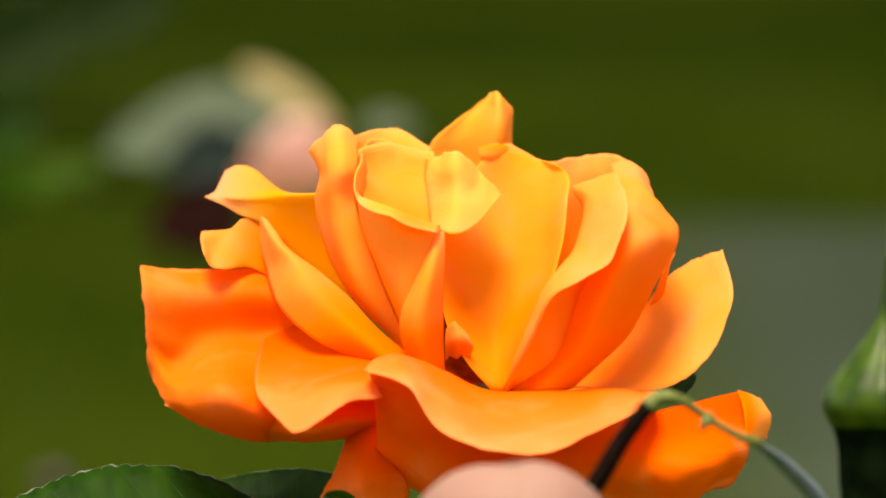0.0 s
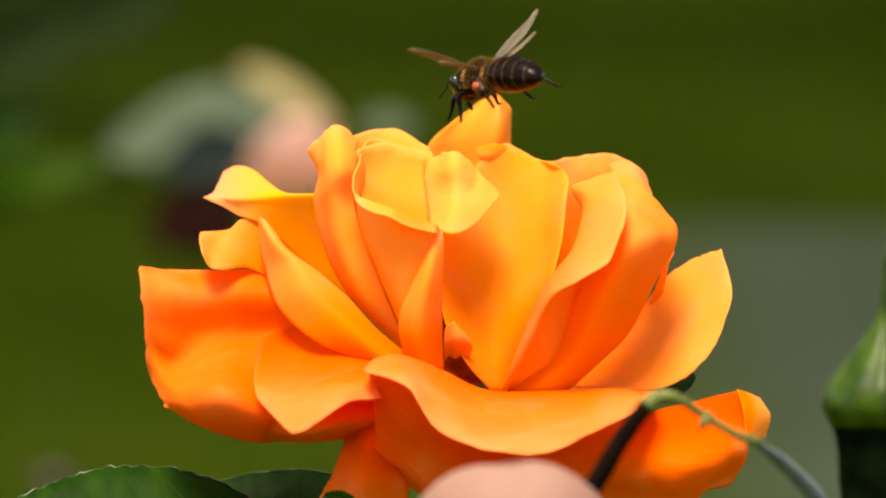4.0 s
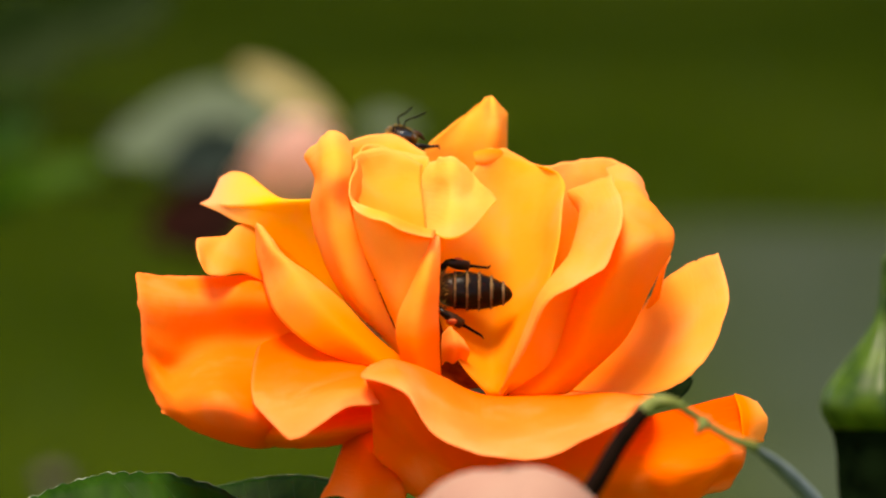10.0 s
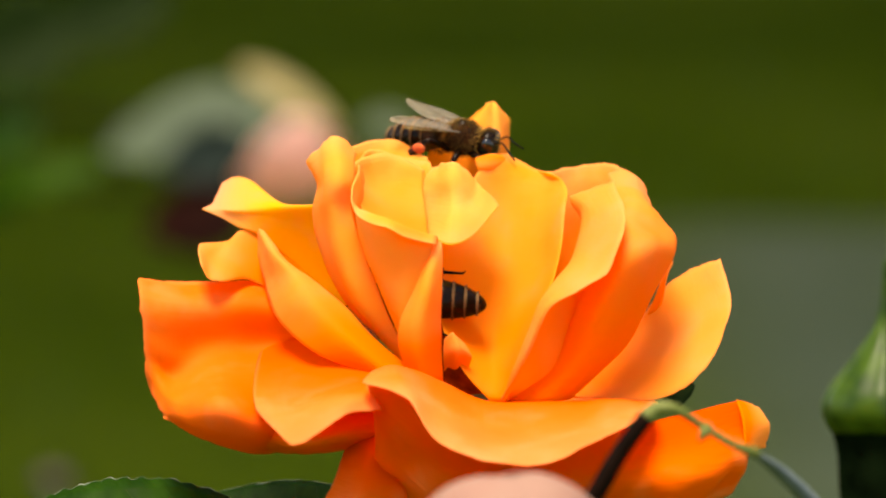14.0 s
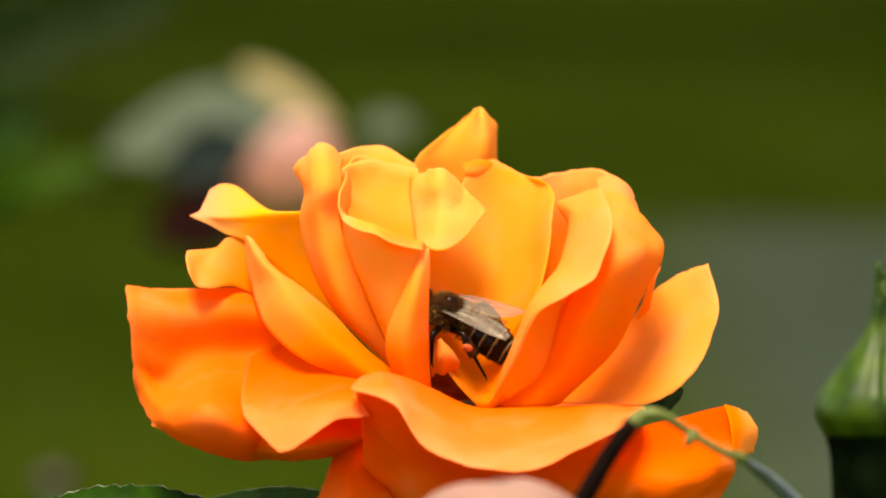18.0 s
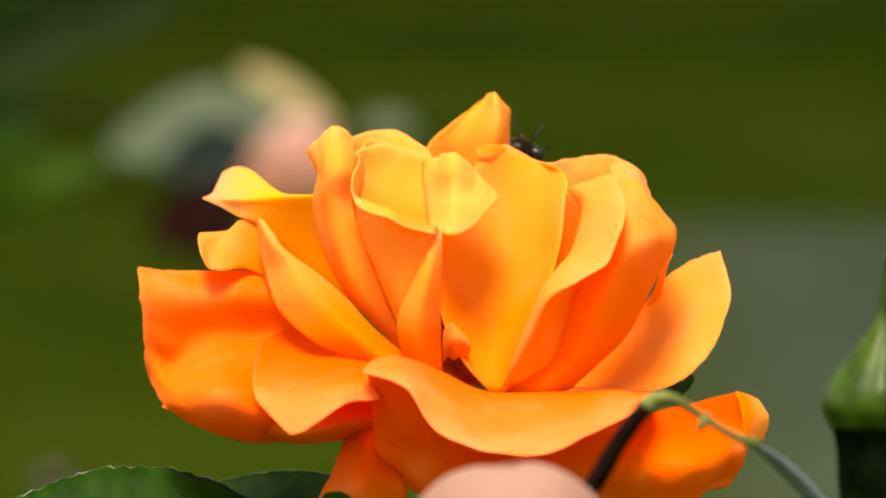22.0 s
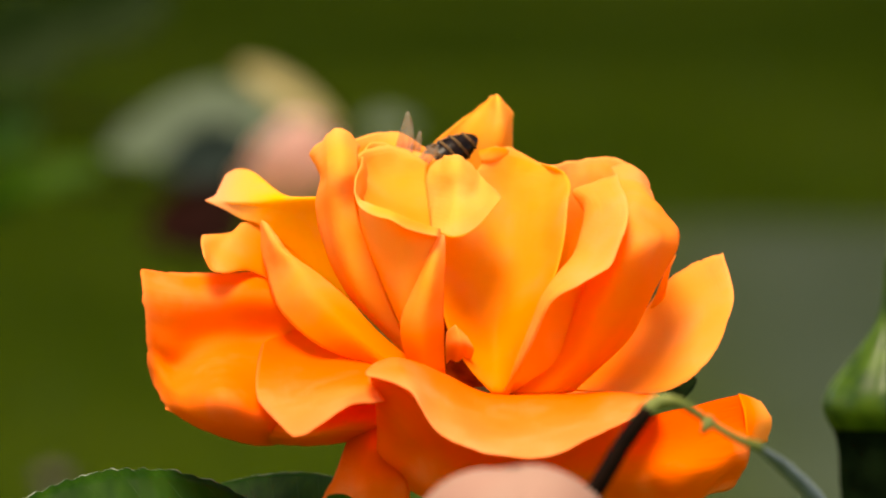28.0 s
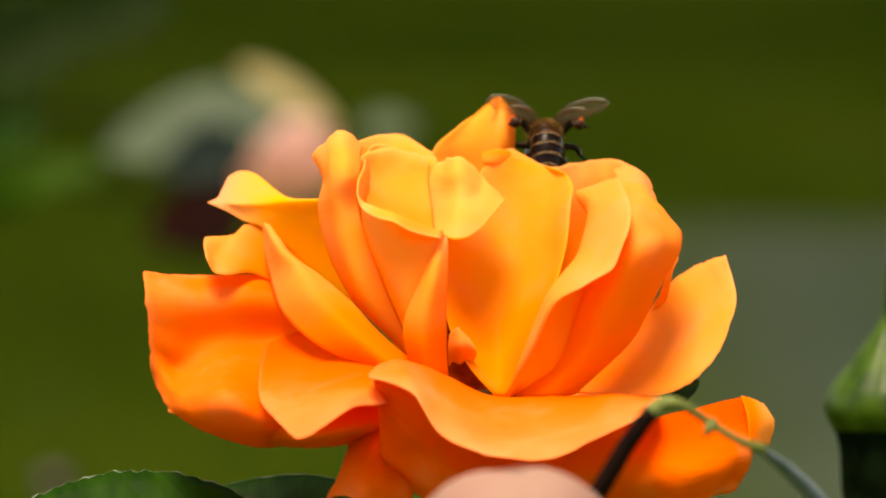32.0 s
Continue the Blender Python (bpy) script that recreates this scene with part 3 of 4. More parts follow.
    petal(rose, "lower_petal", [
        [(-19.46, -7, -14.73), (-14.35, -10, -15.23), (-9.64, -10, -14.64), (-6.41, -10, -14.94)],
        [(-19.07, -9.5, -18.48), (-14.21, -15, -18.47), (-10.14, -15, -18), (-6.8, -12, -17.81)],
        [(-18.73, -6, -20.27), (-14.32, -11, -20.02), (-10.82, -10, -19.7), (-8.5, -8, -19.19)]], M_UNDER, ruffle=0.3)
    petal(rose, "outer_petal", [
        [(-8.68, 3, -5.97), (-8.69, 3.5, -3.56), (-8.68, 3, 1.27), (-8.65, 1.5, 5.77), (-8.66, 2, 5.89)],
        [(-13.57, 6, -2.36), (-13.26, 5.5, 0.67), (-12.93, 4.5, 3.38), (-12.9, 3, 5.72), (-12.91, 3.6, 5.91)],
        [(-19.06, 7, 2.49), (-18.44, 6.5, 3.4), (-17.81, 5.8, 4.6), (-17.18, 5, 5.81), (-16.86, 6.5, 6.13)],
        [(-21.83, 8, 3.65), (-21.53, 8, 4.32), (-21.22, 7.8, 5.11), (-20.91, 7.8, 5.78), (-20.5, 13, 8.65)],
        [(-23.68, 8.5, 4.69), (-23.5, 8.5, 5.05), (-23.38, 8.5, 5.42), (-23.28, 9, 5.85), (-22.42, 15, 9.12)],
        [(-25.74, 9.5, 5.61), (-25.62, 9.6, 5.67), (-25.27, 10, 5.8), (-24.58, 11, 6.3), (-23.78, 15, 8.5)]], M_BACKLIT, ruffle=0.2)
    petal(rose, "outer_petal", [
        [(-11.07, 2, -7.16), (-11.09, 3, -5.97), (-11.11, 4, -4.77)],
        [(-19.52, 3, -2.35), (-19.03, 6, 0.06), (-18.79, 8, 2.8)],
        [(-22.97, -1, -2.15), (-22.46, 4, 0.06), (-21.53, 8, 3.35)],
        [(-24.48, -2, -1.85), (-24.35, 3, 0.06), (-23.01, 7, 2.12)],
        [(-25.19, -2, -0.54), (-25.78, 1.5, 0.96), (-25.83, 5, 1.94)]], ruffle=0.3)
    petal(rose, "outer_petal", [
        [(-7.87, -11, -11.8), (-5.5, -13, -11.64), (-3.29, -11, -11.21)],
        [(-13.2, -9, -9.55), (-9.62, -11.3, -8.15), (-6.23, -10, -8.65)],
        [(-16.89, -4, -6.48), (-13.54, -7.2, -4.67), (-9.58, -7, -5.26)],
        [(-18.52, 0, -3.54), (-15.73, -3, -1.73), (-13.05, -3, -2.15)],
        [(-19.22, 3, -0.24), (-17.72, -0.5, 0.66), (-16.4, -0.5, 0.18)],
        [(-19.66, 5, 3.08), (-19.36, 3.5, 3.44), (-18.92, 3, 3.01)]])
    petal(rose, "lower_petal", [
        [(17.86, -14, -17.74), (22.28, -13, -16.78), (26.42, -12, -15.88), (31.05, -10, -14.82)],
        [(17.47, -17, -20.25), (22.07, -18, -19.63), (26.51, -16, -18.84), (31.29, -12, -17.81)],
        [(16.85, -18, -23.11), (21.4, -20, -22.73), (26.26, -21, -22.28), (31.46, -14, -21.24)],
        [(16.08, -15, -26.16), (20.08, -17, -26.35), (24.96, -18, -26.01), (30.17, -13, -24.38)]], M_UNDER, ruffle=1.1)
    petal(rose, "lower_petal", [
        [(30.7, -10, -14.7), (31.17, -13, -16.78), (31.4, -14, -19.49)],
        [(32.17, -9, -15.08), (32.72, -11.5, -17.24), (32.22, -13, -20)],
        [(33.3, -7, -15.56), (34.17, -9, -17.32), (33.82, -10, -19.7)]], ruffle=0.3)
    # dark sheet put in the gap to stand for the shade there
    petal(rose, "heart_shade_sheet", [
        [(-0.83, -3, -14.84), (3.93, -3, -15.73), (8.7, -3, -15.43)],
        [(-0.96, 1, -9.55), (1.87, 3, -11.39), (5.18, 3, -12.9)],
        [(-1.14, 3, -4.76), (-0.12, 4.5, -4.77), (0.79, 5.5, -4.78)]], M_HEART_SHADE)
    petal(rose, "stamen_petal", [
        [(0.3, -3.5, -11.73), (0.77, -4.2, -11.24), (1.43, -4.6, -11.47), (2.08, -4.4, -11), (2.86, -4, -11.24)],
        [(0.18, -4, -9.75), (0.89, -5.5, -9.61), (1.72, -6, -9.54), (2.49, -5.5, -9.67), (3.21, -5, -10.15)],
        [(0.24, -4, -8.39), (0.71, -5, -7.84), (1.31, -5.4, -7.59), (1.84, -5.2, -8.07), (2.61, -5, -8.85)]], M_PEACH, ruffle=0.3)
    # calyx and stem under the bloom, below the heart's painted shade
    part("receptacle", ball((3.66, 0, -19.14), (6.5, 6.5, 5.0)), M_STEM, rose)
    foot = STAND.inverted() @ Vector((0.01, 0.03, -0.02)) / MM
    part("stem", smooth_tube([(3.66, 0, -20.04), (3.97, 2, -27.64), (10, 12, -120), (14, 20, -400), tuple(foot)], [2.0, 1.7, 2.0, 2.6, 3.2], 30), M_STEM, rose)
    # the first sepal shares the hip's painted shade colour
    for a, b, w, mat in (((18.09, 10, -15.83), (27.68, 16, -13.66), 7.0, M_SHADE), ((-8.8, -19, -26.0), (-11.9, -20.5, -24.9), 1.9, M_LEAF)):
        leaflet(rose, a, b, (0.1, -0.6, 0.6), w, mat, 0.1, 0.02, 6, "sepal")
    return rose


rose = orange_rose()


def rose_leaves():
    """Two serrated leaflets on a stalk that springs from the rose's stem."""
    spray = thing("rose_leaf_spray", "dark green serrated rose leaf with painted silver edge highlights", "leaf", STAND.copy())
    leaflet(spray, (-16.0, -6, -30.4), (-52.0, -16, -32.6), (0.05, -0.62, 0.75), 23.0, M_LEAF, 0.08, 0.0, 22, rim=True)
    leaflet(spray, (-6.31, 6, -29.3), (-27.95, 14, -26.2), (0.05, -0.6, 0.78), 11.2, M_LEAF, 0.1, 0.02, 14, rim=True)
    foot = STAND.inverted() @ Vector((-0.03, 0.03, -0.02)) / MM
    part("leaf_stalk", smooth_tube([(-16.0, -6, -30.4), (-8.67, 2, -32.76), (-2.67, 6, -37.55), (0, 14, -150), (-20, 24, -420), tuple(foot)], [0.6, 0.8, 1.0, 1.2, 1.5, 1.8], 30), M_STEM, spray)
    return spray


spray = rose_leaves()


def bud_radius(z):
    """Half width of the bud at height z over its axis foot, mm: pointed tip, full shoulder, narrow neck, round hip."""
    return float(np.mean(np.interp([z - 0.8, z - 0.4, z, z + 0.4, z + 0.8], [-27, -24, -22.2, -21.2, -20.3, -19.2, -17.3, -15.3, -13.3, -10.6, -8, -5.3, -2], [6.2, 6.3, 6.3, 6.6, 7.3, 7.9, 7.9, 6.7, 4.9, 2.8, 1.3, 0.8, 0.5])))


def bud_strip(parent, name, axis, z0, z1, a0, cover, lift, mat, seed):
    n, m = 26, 12
    g = np.zeros((n, m, 3))
    for i in range(n):
        s = i / (n - 1)
        z = z0 + (z1 - z0) * s
        for j in range(m):
            q = 2 * j / (m - 1) - 1
            r = bud_radius(z) + lift * (1 - q * q) + 0.15 * math.sin(q * 9)
            a = radians(a0 + cover / 2 * q * (1 - 0.55 * s ** 3))
            g[i, j] = (axis[0] + r * math.cos(a), axis[1] + r * math.sin(a), axis[2] + z)
    return part(name, sheet(g * MM, 0.5 * MM, 0.3 * MM, seed), mat, parent)


def green_bud():
    bud = thing("rose_bud", "closed green rose bud on a hip painted dark with shade", "rose bud", STAND.copy())
    axis = (53.2, 62, 0)
    hip = [(axis[0], axis[1], z) for z in (-45, -40, -36, -32, -28, -24, -22.4, -21.4, -20.4)]
    # the shadow of the bud's shoulder is put into the hip's colour
    part("hip", tube(hip, [2.2, 4.0, 5.0, 5.9, 6.3, 6.45, 6.7, 7.0, 7.3], 28), M_SHADE, bud, "green hip with its shade painted near black")
    levels = np.linspace(-20.6, -3, 24)
    part("bud_body", tube([(axis[0], axis[1], z) for z in levels], [bud_radius(z) * 0.95 for z in levels], 24), M_SEPAL, bud)
    for k in range(5):
        bud_strip(bud, "sepal", axis, -21.0, -5.0 + k * 1.1, 225 + 72 * k, 80, 0.25, M_SEPAL, k)
    foot = STAND.inverted() @ Vector((0.06, 0.09, -0.02)) / MM
    part("stem", smooth_tube([(axis[0], axis[1], -44), (axis[0], axis[1], -80), (50, 70, -150), (50, 80, -420), tuple(foot)], [2.2, 1.6, 1.8, 2.2, 2.8], 30), M_STEM, bud)
    return bud


bud = green_bud()


def pale_bloom():
    bloom = thing("pale_rose", "pale pink half-open rose just below the orange one", "rose", STAND.copy())
    c = (5.95, -78, -32.67)
    for k in range(7):
        cup_petal(bloom, "petal", c, 7.4 + 0.25 * k, 8.2 + 0.1 * k, 270 + 137.5 * k, 215, 0.02, M_PINK, 0.0, k + 20, 0.975)
    part("receptacle", ball(c, (5, 5, 4)), M_STEM, bloom)
    foot = STAND.inverted() @ Vector((0.0, -0.05, -0.02)) / MM
    part("stem", smooth_tube([c, (c[0], c[1], c[2] - 60), (0, -50, -300), tuple(foot)], [2.0, 1.7, 2.2, 2.8], 24), M_STEM, bloom)
    return bloom


pale = pale_bloom()


def bent_twig():
    twig = thing("bent_twig", "bent twig, dark brown below and pale green at its tip", "twig", STAND.copy())
    foot = STAND.inverted() @ Vector((-0.01, -0.04, -0.02)) / MM
    part("brown_stick", smooth_tube([tuple(foot), (2, -48, -420), (5, -50, -180), (6, -52, -80), (9.26, -66, -29.42), (14.23, -67, -21.74), (16.59, -67, -17.8), (19.01, -67, -14.55)], [2.0, 1.8, 1.5, 1.2, 0.95, 0.9, 0.85, 0.75], 60), M_TWIG, twig, "dark brown dry stick")
    part("green_shoot", smooth_tube([(18.69, -67, -14.76), (20.05, -66, -13.84), (21.89, -66, -13.95), (24.58, -65, -15.66), (27.21, -65, -17.25), (29.65, -64, -18.18)], [0.8, 0.75, 0.5, 0.4, 0.4, 0.5], 30), M_SHOOT, twig, "thin pale green shoot")
    part("shoot_tuft", smooth_tube([(24.79, -66, -15.47), (24.37, -67, -16.12), (23.84, -67, -16.86)], [0.5, 0.55, 0.15], 12), M_SHOOT, twig)
    part("grey_blade", smooth_tube([(28.86, -64, -17.81), (32.17, -58, -20.28), (35.4, -54, -23.42), (37.72, -52, -26.5)], [0.25, 0.7, 0.85, 0.6], 20), M_BLADE, twig, "blue-grey drooping blade")
    return twig


twig = bent_twig()


# ---------------------------------------------------------------- the rose bush behind
def back_bush():
    bloom = thing("pink_rose", "pale pink rose on the bush behind", "rose", STAND.copy())
    c = (-54.0, 1190, 13.0)
    for k in range(8):
        cup_petal(bloom, "petal", c, 11.5 + 0.6 * k, 37.0 - 0.8 * k, 30 + 137.5 * k, 150, 0.05, M_BLUSH, 0.15 + 0.07 * max(0, k - 2), k + 40)
    part("receptacle", ball(c, (7, 7, 6)), M_STEM, bloom)
    foot = STAND.inverted() @ Vector((0.1, 1.2, -0.02)) / MM
    part("stem", smooth_tube([c, (c[0] + 40, c[1], c[2] - 60), tuple(foot)], [2.5, 2.2, 4.0], 20), M_STEM, bloom)
    far = thing("pink_rose_bud", "small mauve pink rose bud low on the bush behind", "rose bud", STAND.copy())
    fc = (-118.32, 1000, -74.02)
    for k in range(4):
        cup_petal(far, "petal", fc, 4.0 + 0.4 * k, 4.6, 30 + 137.5 * k, 190, 0.02, M_MAUVE, 0.0, k + 60, 0.95)
    part("stem", smooth_tube([fc, (fc[0] - 4, fc[1], fc[2] - 60), (fc[0] - 20, fc[1] + 60, -560), tuple(STAND.inverted() @ Vector((-0.16, 1.1, -0.02)) / MM)], [1.5, 1.2, 2.0, 2.6], 20), M_STEM, far)
    bush = thing("rose_bush", "leafy rose bush behind, with grey-green and reddish leaves", "bush", STAND.copy())
    for a, b, up, w, mat in (
            ((-52.0, 1100, 42.5), (-110.0, 1100, 33.0), (-0.1, -0.75, 0.65), 34.0, M_LEAF_GREY),
            ((-60.34, 1080, 33.6), (-91.06, 1080, 25.47), (0, -0.95, 0.1), 20.0, M_LEAF_SLATE),
            ((-27.95, 1200, 40.95), (-8.54, 1200, 42.89), (0, -0.7, 0.6), 12.0, M_LEAF_GREY),
            ((-65.99, 1180, 21.29), (-102.44, 1180, 4.03), (0, -0.9, 0.3), 22.0, M_LEAF_RED),
            ((-66.0, 1180, 9.5), (-96.0, 1180, 1.0), (0, -0.9, 0.3), 18.0, M_LEAF_RED),
            ((-105.33, 1050, 25), (-149.66, 1050, 16.14), (0, -0.6, 0.8), 16.0, M_LEAF_BRIGHT),
            ((-144.5, 1300, 49.47), (-177.34, 1300, 37.15), (0, -0.9, 0.3), 24.0, M_LEAF),
            # tan blade added in place of the pink rose's sunlit top edge
            ((-67.0, 1130, 60.0), (-34.0, 1130, 41.0), (0.1, -0.8, 0.6), 11.0, M_SUNLIT_TAN),
            # two dim leaves added at the upper left to darken the backdrop
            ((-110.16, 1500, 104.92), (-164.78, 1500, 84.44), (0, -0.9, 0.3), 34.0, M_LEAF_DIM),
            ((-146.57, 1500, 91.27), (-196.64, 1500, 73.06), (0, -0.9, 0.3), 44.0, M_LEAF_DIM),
            ((-128.38, 1050, 26.78), (-146.11, 1050, 7.27), (0, -0.9, 0.4), 16.0, M_LEAF_BRIGHT)):
        leaflet(bush, a, b, up, w, mat, 0.12, 0.05, 12)
    for top in ((-60.18, 1100, 42.25), (-65.99, 1180, 19.38), (-105.33, 1050, 25), (-144.5, 1300, 48.44)):
        low = STAND.inverted() @ Vector((-0.28, 1.25, -0.02)) / MM
        part("branch", smooth_tube([top, (-190, 1150, top[2] - 20), (-260, 1200, -200), tuple(low)], [1.0, 1.6, 2.4, 4.0], 20), M_TWIG, bush)
    return bush


back_bush()


# ---------------------------------------------------------------- honeybees
M_CHITIN = mixed("dark_chitin", 0.27, 900, [(0.3, (0.003, 0.0014, 0.0006)), (0.7, (0.010, 0.004, 0.0015))], 0.03, gloss=0.07)
M_BROWN = mixed("brown_chitin", 0.35, 900, [(0.3, (0.016, 0.006, 0.002)), (0.7, (0.04, 0.014, 0.004))], 0.03, gloss=0.1)
M_BAND = mixed("tan_hair_band", 0.8, 1500, [(0.3, (0.08, 0.035, 0.007)), (0.7, (0.18, 0.09, 0.020))], 0.05)
M_FUZZ = mixed("golden_fuzz", 0.9, 1200, [(0.3, (0.11, 0.052, 0.010)), (0.7, (0.30, 0.16, 0.035))], gloss=0.1)
M_THORAX = mixed("thorax_skin", 0.8, 900, [(0.3, (0.012, 0.005, 0.002)), (0.7, (0.03, 0.013, 0.004))], 0.05, gloss=0.05)
M_POLLEN = mixed("orange_pollen", 0.9, 1800, [(0.3, (0.30, 0.035, 0.004)), (0.7, (0.48, 0.085, 0.008))], 0.1)
M_EYE, _n, _l, _b = material("eye", 0.15, (0.006, 0.005, 0.004))
M_WING, wn_, wl_, wb_ = material("wing", 0.28, (0.56, 0.51, 0.42))
_mix = wn_.new("ShaderNodeMixShader")
_cl = wn_.new("ShaderNodeBsdfTransparent")
_cl.inputs[0].default_value = (0.86, 0.74, 0.52, 1)
_mix.inputs[0].default_value = 0.13
wl_.new(_cl.outputs[0], _mix.inputs[1])
wl_.new(wb_.outputs[0], _mix.inputs[2])
wl_.new(_mix.outputs[0], wn_["Material Output"].inputs[0])


def ring_body(stations, sides=20):
    """A body of revolution along -x through (x, half width, half height, drop) stations, mm."""
    bm = bmesh.new()
    rings = []
    for x, w, h, dz in stations:
        rings.append([bm.verts.new((x * MM, w * MM * math.cos(a), (dz + h * math.sin(a)) * MM)) for a in [2 * math.pi * k / sides for k in range(sides)]])
    for a, b in zip(rings, rings[1:]):
        for k in range(sides):
            bm.faces.new((a[k], a[(k + 1) % sides], b[(k + 1) % sides], b[k]))
    bm.faces.new(rings[0])
    bm.faces.new(rings[-1][::-1])
    return bm


def girth(s):
    """Half width of the abdomen at s from waist (0) to tip (1)."""
    return 2.2 * max(0.02, math.sin(math.pi * min(1.0, (0.06 + 0.94 * s) ** 0.76)) ** 0.48)


def fuzz(centre, radii, count, length, seed):
    rng = random.Random(seed)
    bm = bmesh.new()
    for _ in range(count):
        v = Vector((rng.gauss(0, 1), rng.gauss(0, 1), rng.gauss(0.3, 1))).normalized()
        p = Vector([c + r * q for c, r, q in zip(centre, radii, v)])
        t = v.orthogonal().normalized() * 0.04
        tip = p + (v + Vector((rng.uniform(-.5, .2), rng.uniform(-.4, .4), rng.uniform(-.3, .3)))).normalized() * length * rng.uniform(0.6, 1.2)
        bm.faces.new([bm.verts.new(q * MM) for q in (p - t, p + t, tip)])
    return bm


def band_hair(s, length, seed):
    """Short hairs lying backwards in a ring round the abdomen, thicker on top."""
    rng = random.Random(seed)
    bm = bmesh.new()
    for _ in range(420):
        a = rng.gauss(math.pi / 2, 1.25)
        e = s + abs(rng.gauss(0, 0.011)) - 0.004
        out = Vector((0, math.cos(a), 0.89 * math.sin(a)))
        p = Vector((-0.3 - length * e, 0, -0.9 * e * e)) + out * girth(e) * 0.99
        tip = p + Vector((-rng.uniform(0.12, 0.28), rng.uniform(-.1, .1), 0)) + out * rng.uniform(0.02, 0.11)
        t = Vector((0, -out.z, out.y)) * 0.045
        bm.faces.new([bm.verts.new(q * MM) for q in (p - t, p + t, tip)])
    return bm


def wing(bee, side, length, width, root, back, rise):
    """A veined wing membrane as its own part, hinged at its root."""
    n, m = 18, 9
    g = np.zeros((n, m, 3))
    for i in range(n):
        s = i / (n - 1)
        w = width * (0.12 + 0.88 * math.sin(math.pi * min(1, 0.08 + s * 0.86)) ** 0.7) * (1 if s < 0.93 else 0.8)
        for j in range(m):
            q = j / (m - 1)
            g[i, j] = (-w * (q - 0.18), side * length * s, 0.12 * math.sin(q * 9 + s * 5))
    ob = part("wing", sheet(g * MM, 0.05 * MM), M_WING, bee, "smoky transparent wing")
    for q0, q1 in ((0.18, 0.1), (0.34, 0.55), (0.6, 0.9)):
        vein = []
        for k in range(8):
            s = k / 7 * 0.95
            i = int(s * (n - 1))
            j = int((q0 + (q1 - q0) * s) * (m - 1))
            vein.append(tuple(g[i, j]))
        part("wing_vein", tube(vein, [0.05 - 0.004 * k for k in range(8)], 5), M_BROWN, ob)
    ob.matrix_local = hinge(side, root, back, rise)
    return ob, side, root


def hinge(side, root, back, rise, twist=0):
    """A wing's pose on the thorax: swept back, raised and twisted by so many degrees."""
    return Matrix.Translation(Vector(root) * MM) @ pose(0, 0, 0, 0, 0, side * back) @ pose(0, 0, 0, side * rise, 0, 0) @ pose(0, 0, 0, 0, -twist, 0)


def leg(bee, side, x, knee, foot, load=0.0):
    root = (x, side * 0.9, -1.1)
    k = (knee[0], side * knee[1], knee[2])
    a = ((k[0] + foot[0]) / 2, side * (knee[1] + foot[1]) / 2, (k[2] + foot[2]) / 2 - 0.1)
    f = (foot[0], side * foot[1], foot[2])
    ob = part("leg", smooth_tube([root, k, a, f], [0.42, 0.40, 0.36, 0.30, 0.22, 0.16, 0.14], 16, 8), M_CHITIN, bee)
    if load:
        part("shin", smooth_tube([k, a], [0.35, 0.62, 0.55], 10, 8), M_BROWN, ob)
        part("pollen_basket", ball(((k[0] + a[0]) / 2, (k[1] + a[1]) / 2 + side * 0.4, (k[2] + a[2]) / 2), (0.75 * load, 0.42 * load, 0.6 * load), 12, 8), M_POLLEN, ob, "packed orange pollen load")
    part("claw", tube([f, (f[0] - 0.3, f[1] + side * 0.35, f[2] - 0.12)], [0.13, 0.05], 6), M_CHITIN, ob)


def honeybee(label, seed, back, rise, load):
    bee = thing("honeybee", label, "bee", group="honeybees on the rose")
    L = 7.7
    ab = part("abdomen", ball((-0.1, 0, -0.2), (0.9, 1.0, 0.9)), M_BROWN, bee, "black abdomen with tan rings")
    for k in range(6):
        st = []
        for q in range(7):
            s = (k + q / 6.0 * 1.12) / 6.0
            s = min(s, 1.0)
            w = girth(s) * (1.0 - 0.05 * (q / 6.0)) * (0.985 if q else 0.93)
            st.append((-0.3 - L * s, w, w * 0.88, -0.9 * s * s))
        part("abdomen_segment", ring_body(st), M_CHITIN if k else M_BROWN, ab)
        s = (k + 0.12) / 6.0
        if 0 < k < 6:
            part("hair_band", band_hair(s, L, seed + k), M_BAND, ab, "golden tan hair band")
    th = part("thorax", ball((2.1, 0, 0.1), (2.25, 1.95, 1.9), 22, 14), M_THORAX, bee)
    part("fuzz", fuzz((2.1, 0, 0.1), (2.2, 1.9, 1.85), 1900, 0.46, seed), M_FUZZ, th, "golden brown hair")
    part("bald_patch", ball((2.0, 0, 0.75), (1.25, 1.1, 1.42), 14, 10), M_CHITIN, th)
    part("waist_fuzz", fuzz((-0.6, 0, -0.1), (0.9, 1.9, 1.7), 700, 0.5, seed + 5), M_FUZZ, ab)
    wings = []
    hd = part("head", ball((5.0, 0, -0.35), (1.15, 1.85, 1.75), 18, 12), M_CHITIN, bee)
    part("face_fuzz", fuzz((4.9, 0, -0.3), (1.15, 1.7, 1.7), 600, 0.4, seed + 9), M_FUZZ, hd)
    for side in (-1, 1):
        part("eye", ball((5.15, side * 1.35, -0.2), (0.8, 0.62, 1.25), 14, 10, pose(0, 0, 0, side * -12, 0, 0)), M_EYE, hd)
        part("antenna", smooth_tube([(5.9, side * 0.45, 0.1), (6.8, side * 1.0, 0.5), (7.6, side * 1.3, -0.3), (8.5, side * 1.8, -1.0)], [0.10, 0.09, 0.11, 0.09], 14, 6), M_CHITIN, hd)
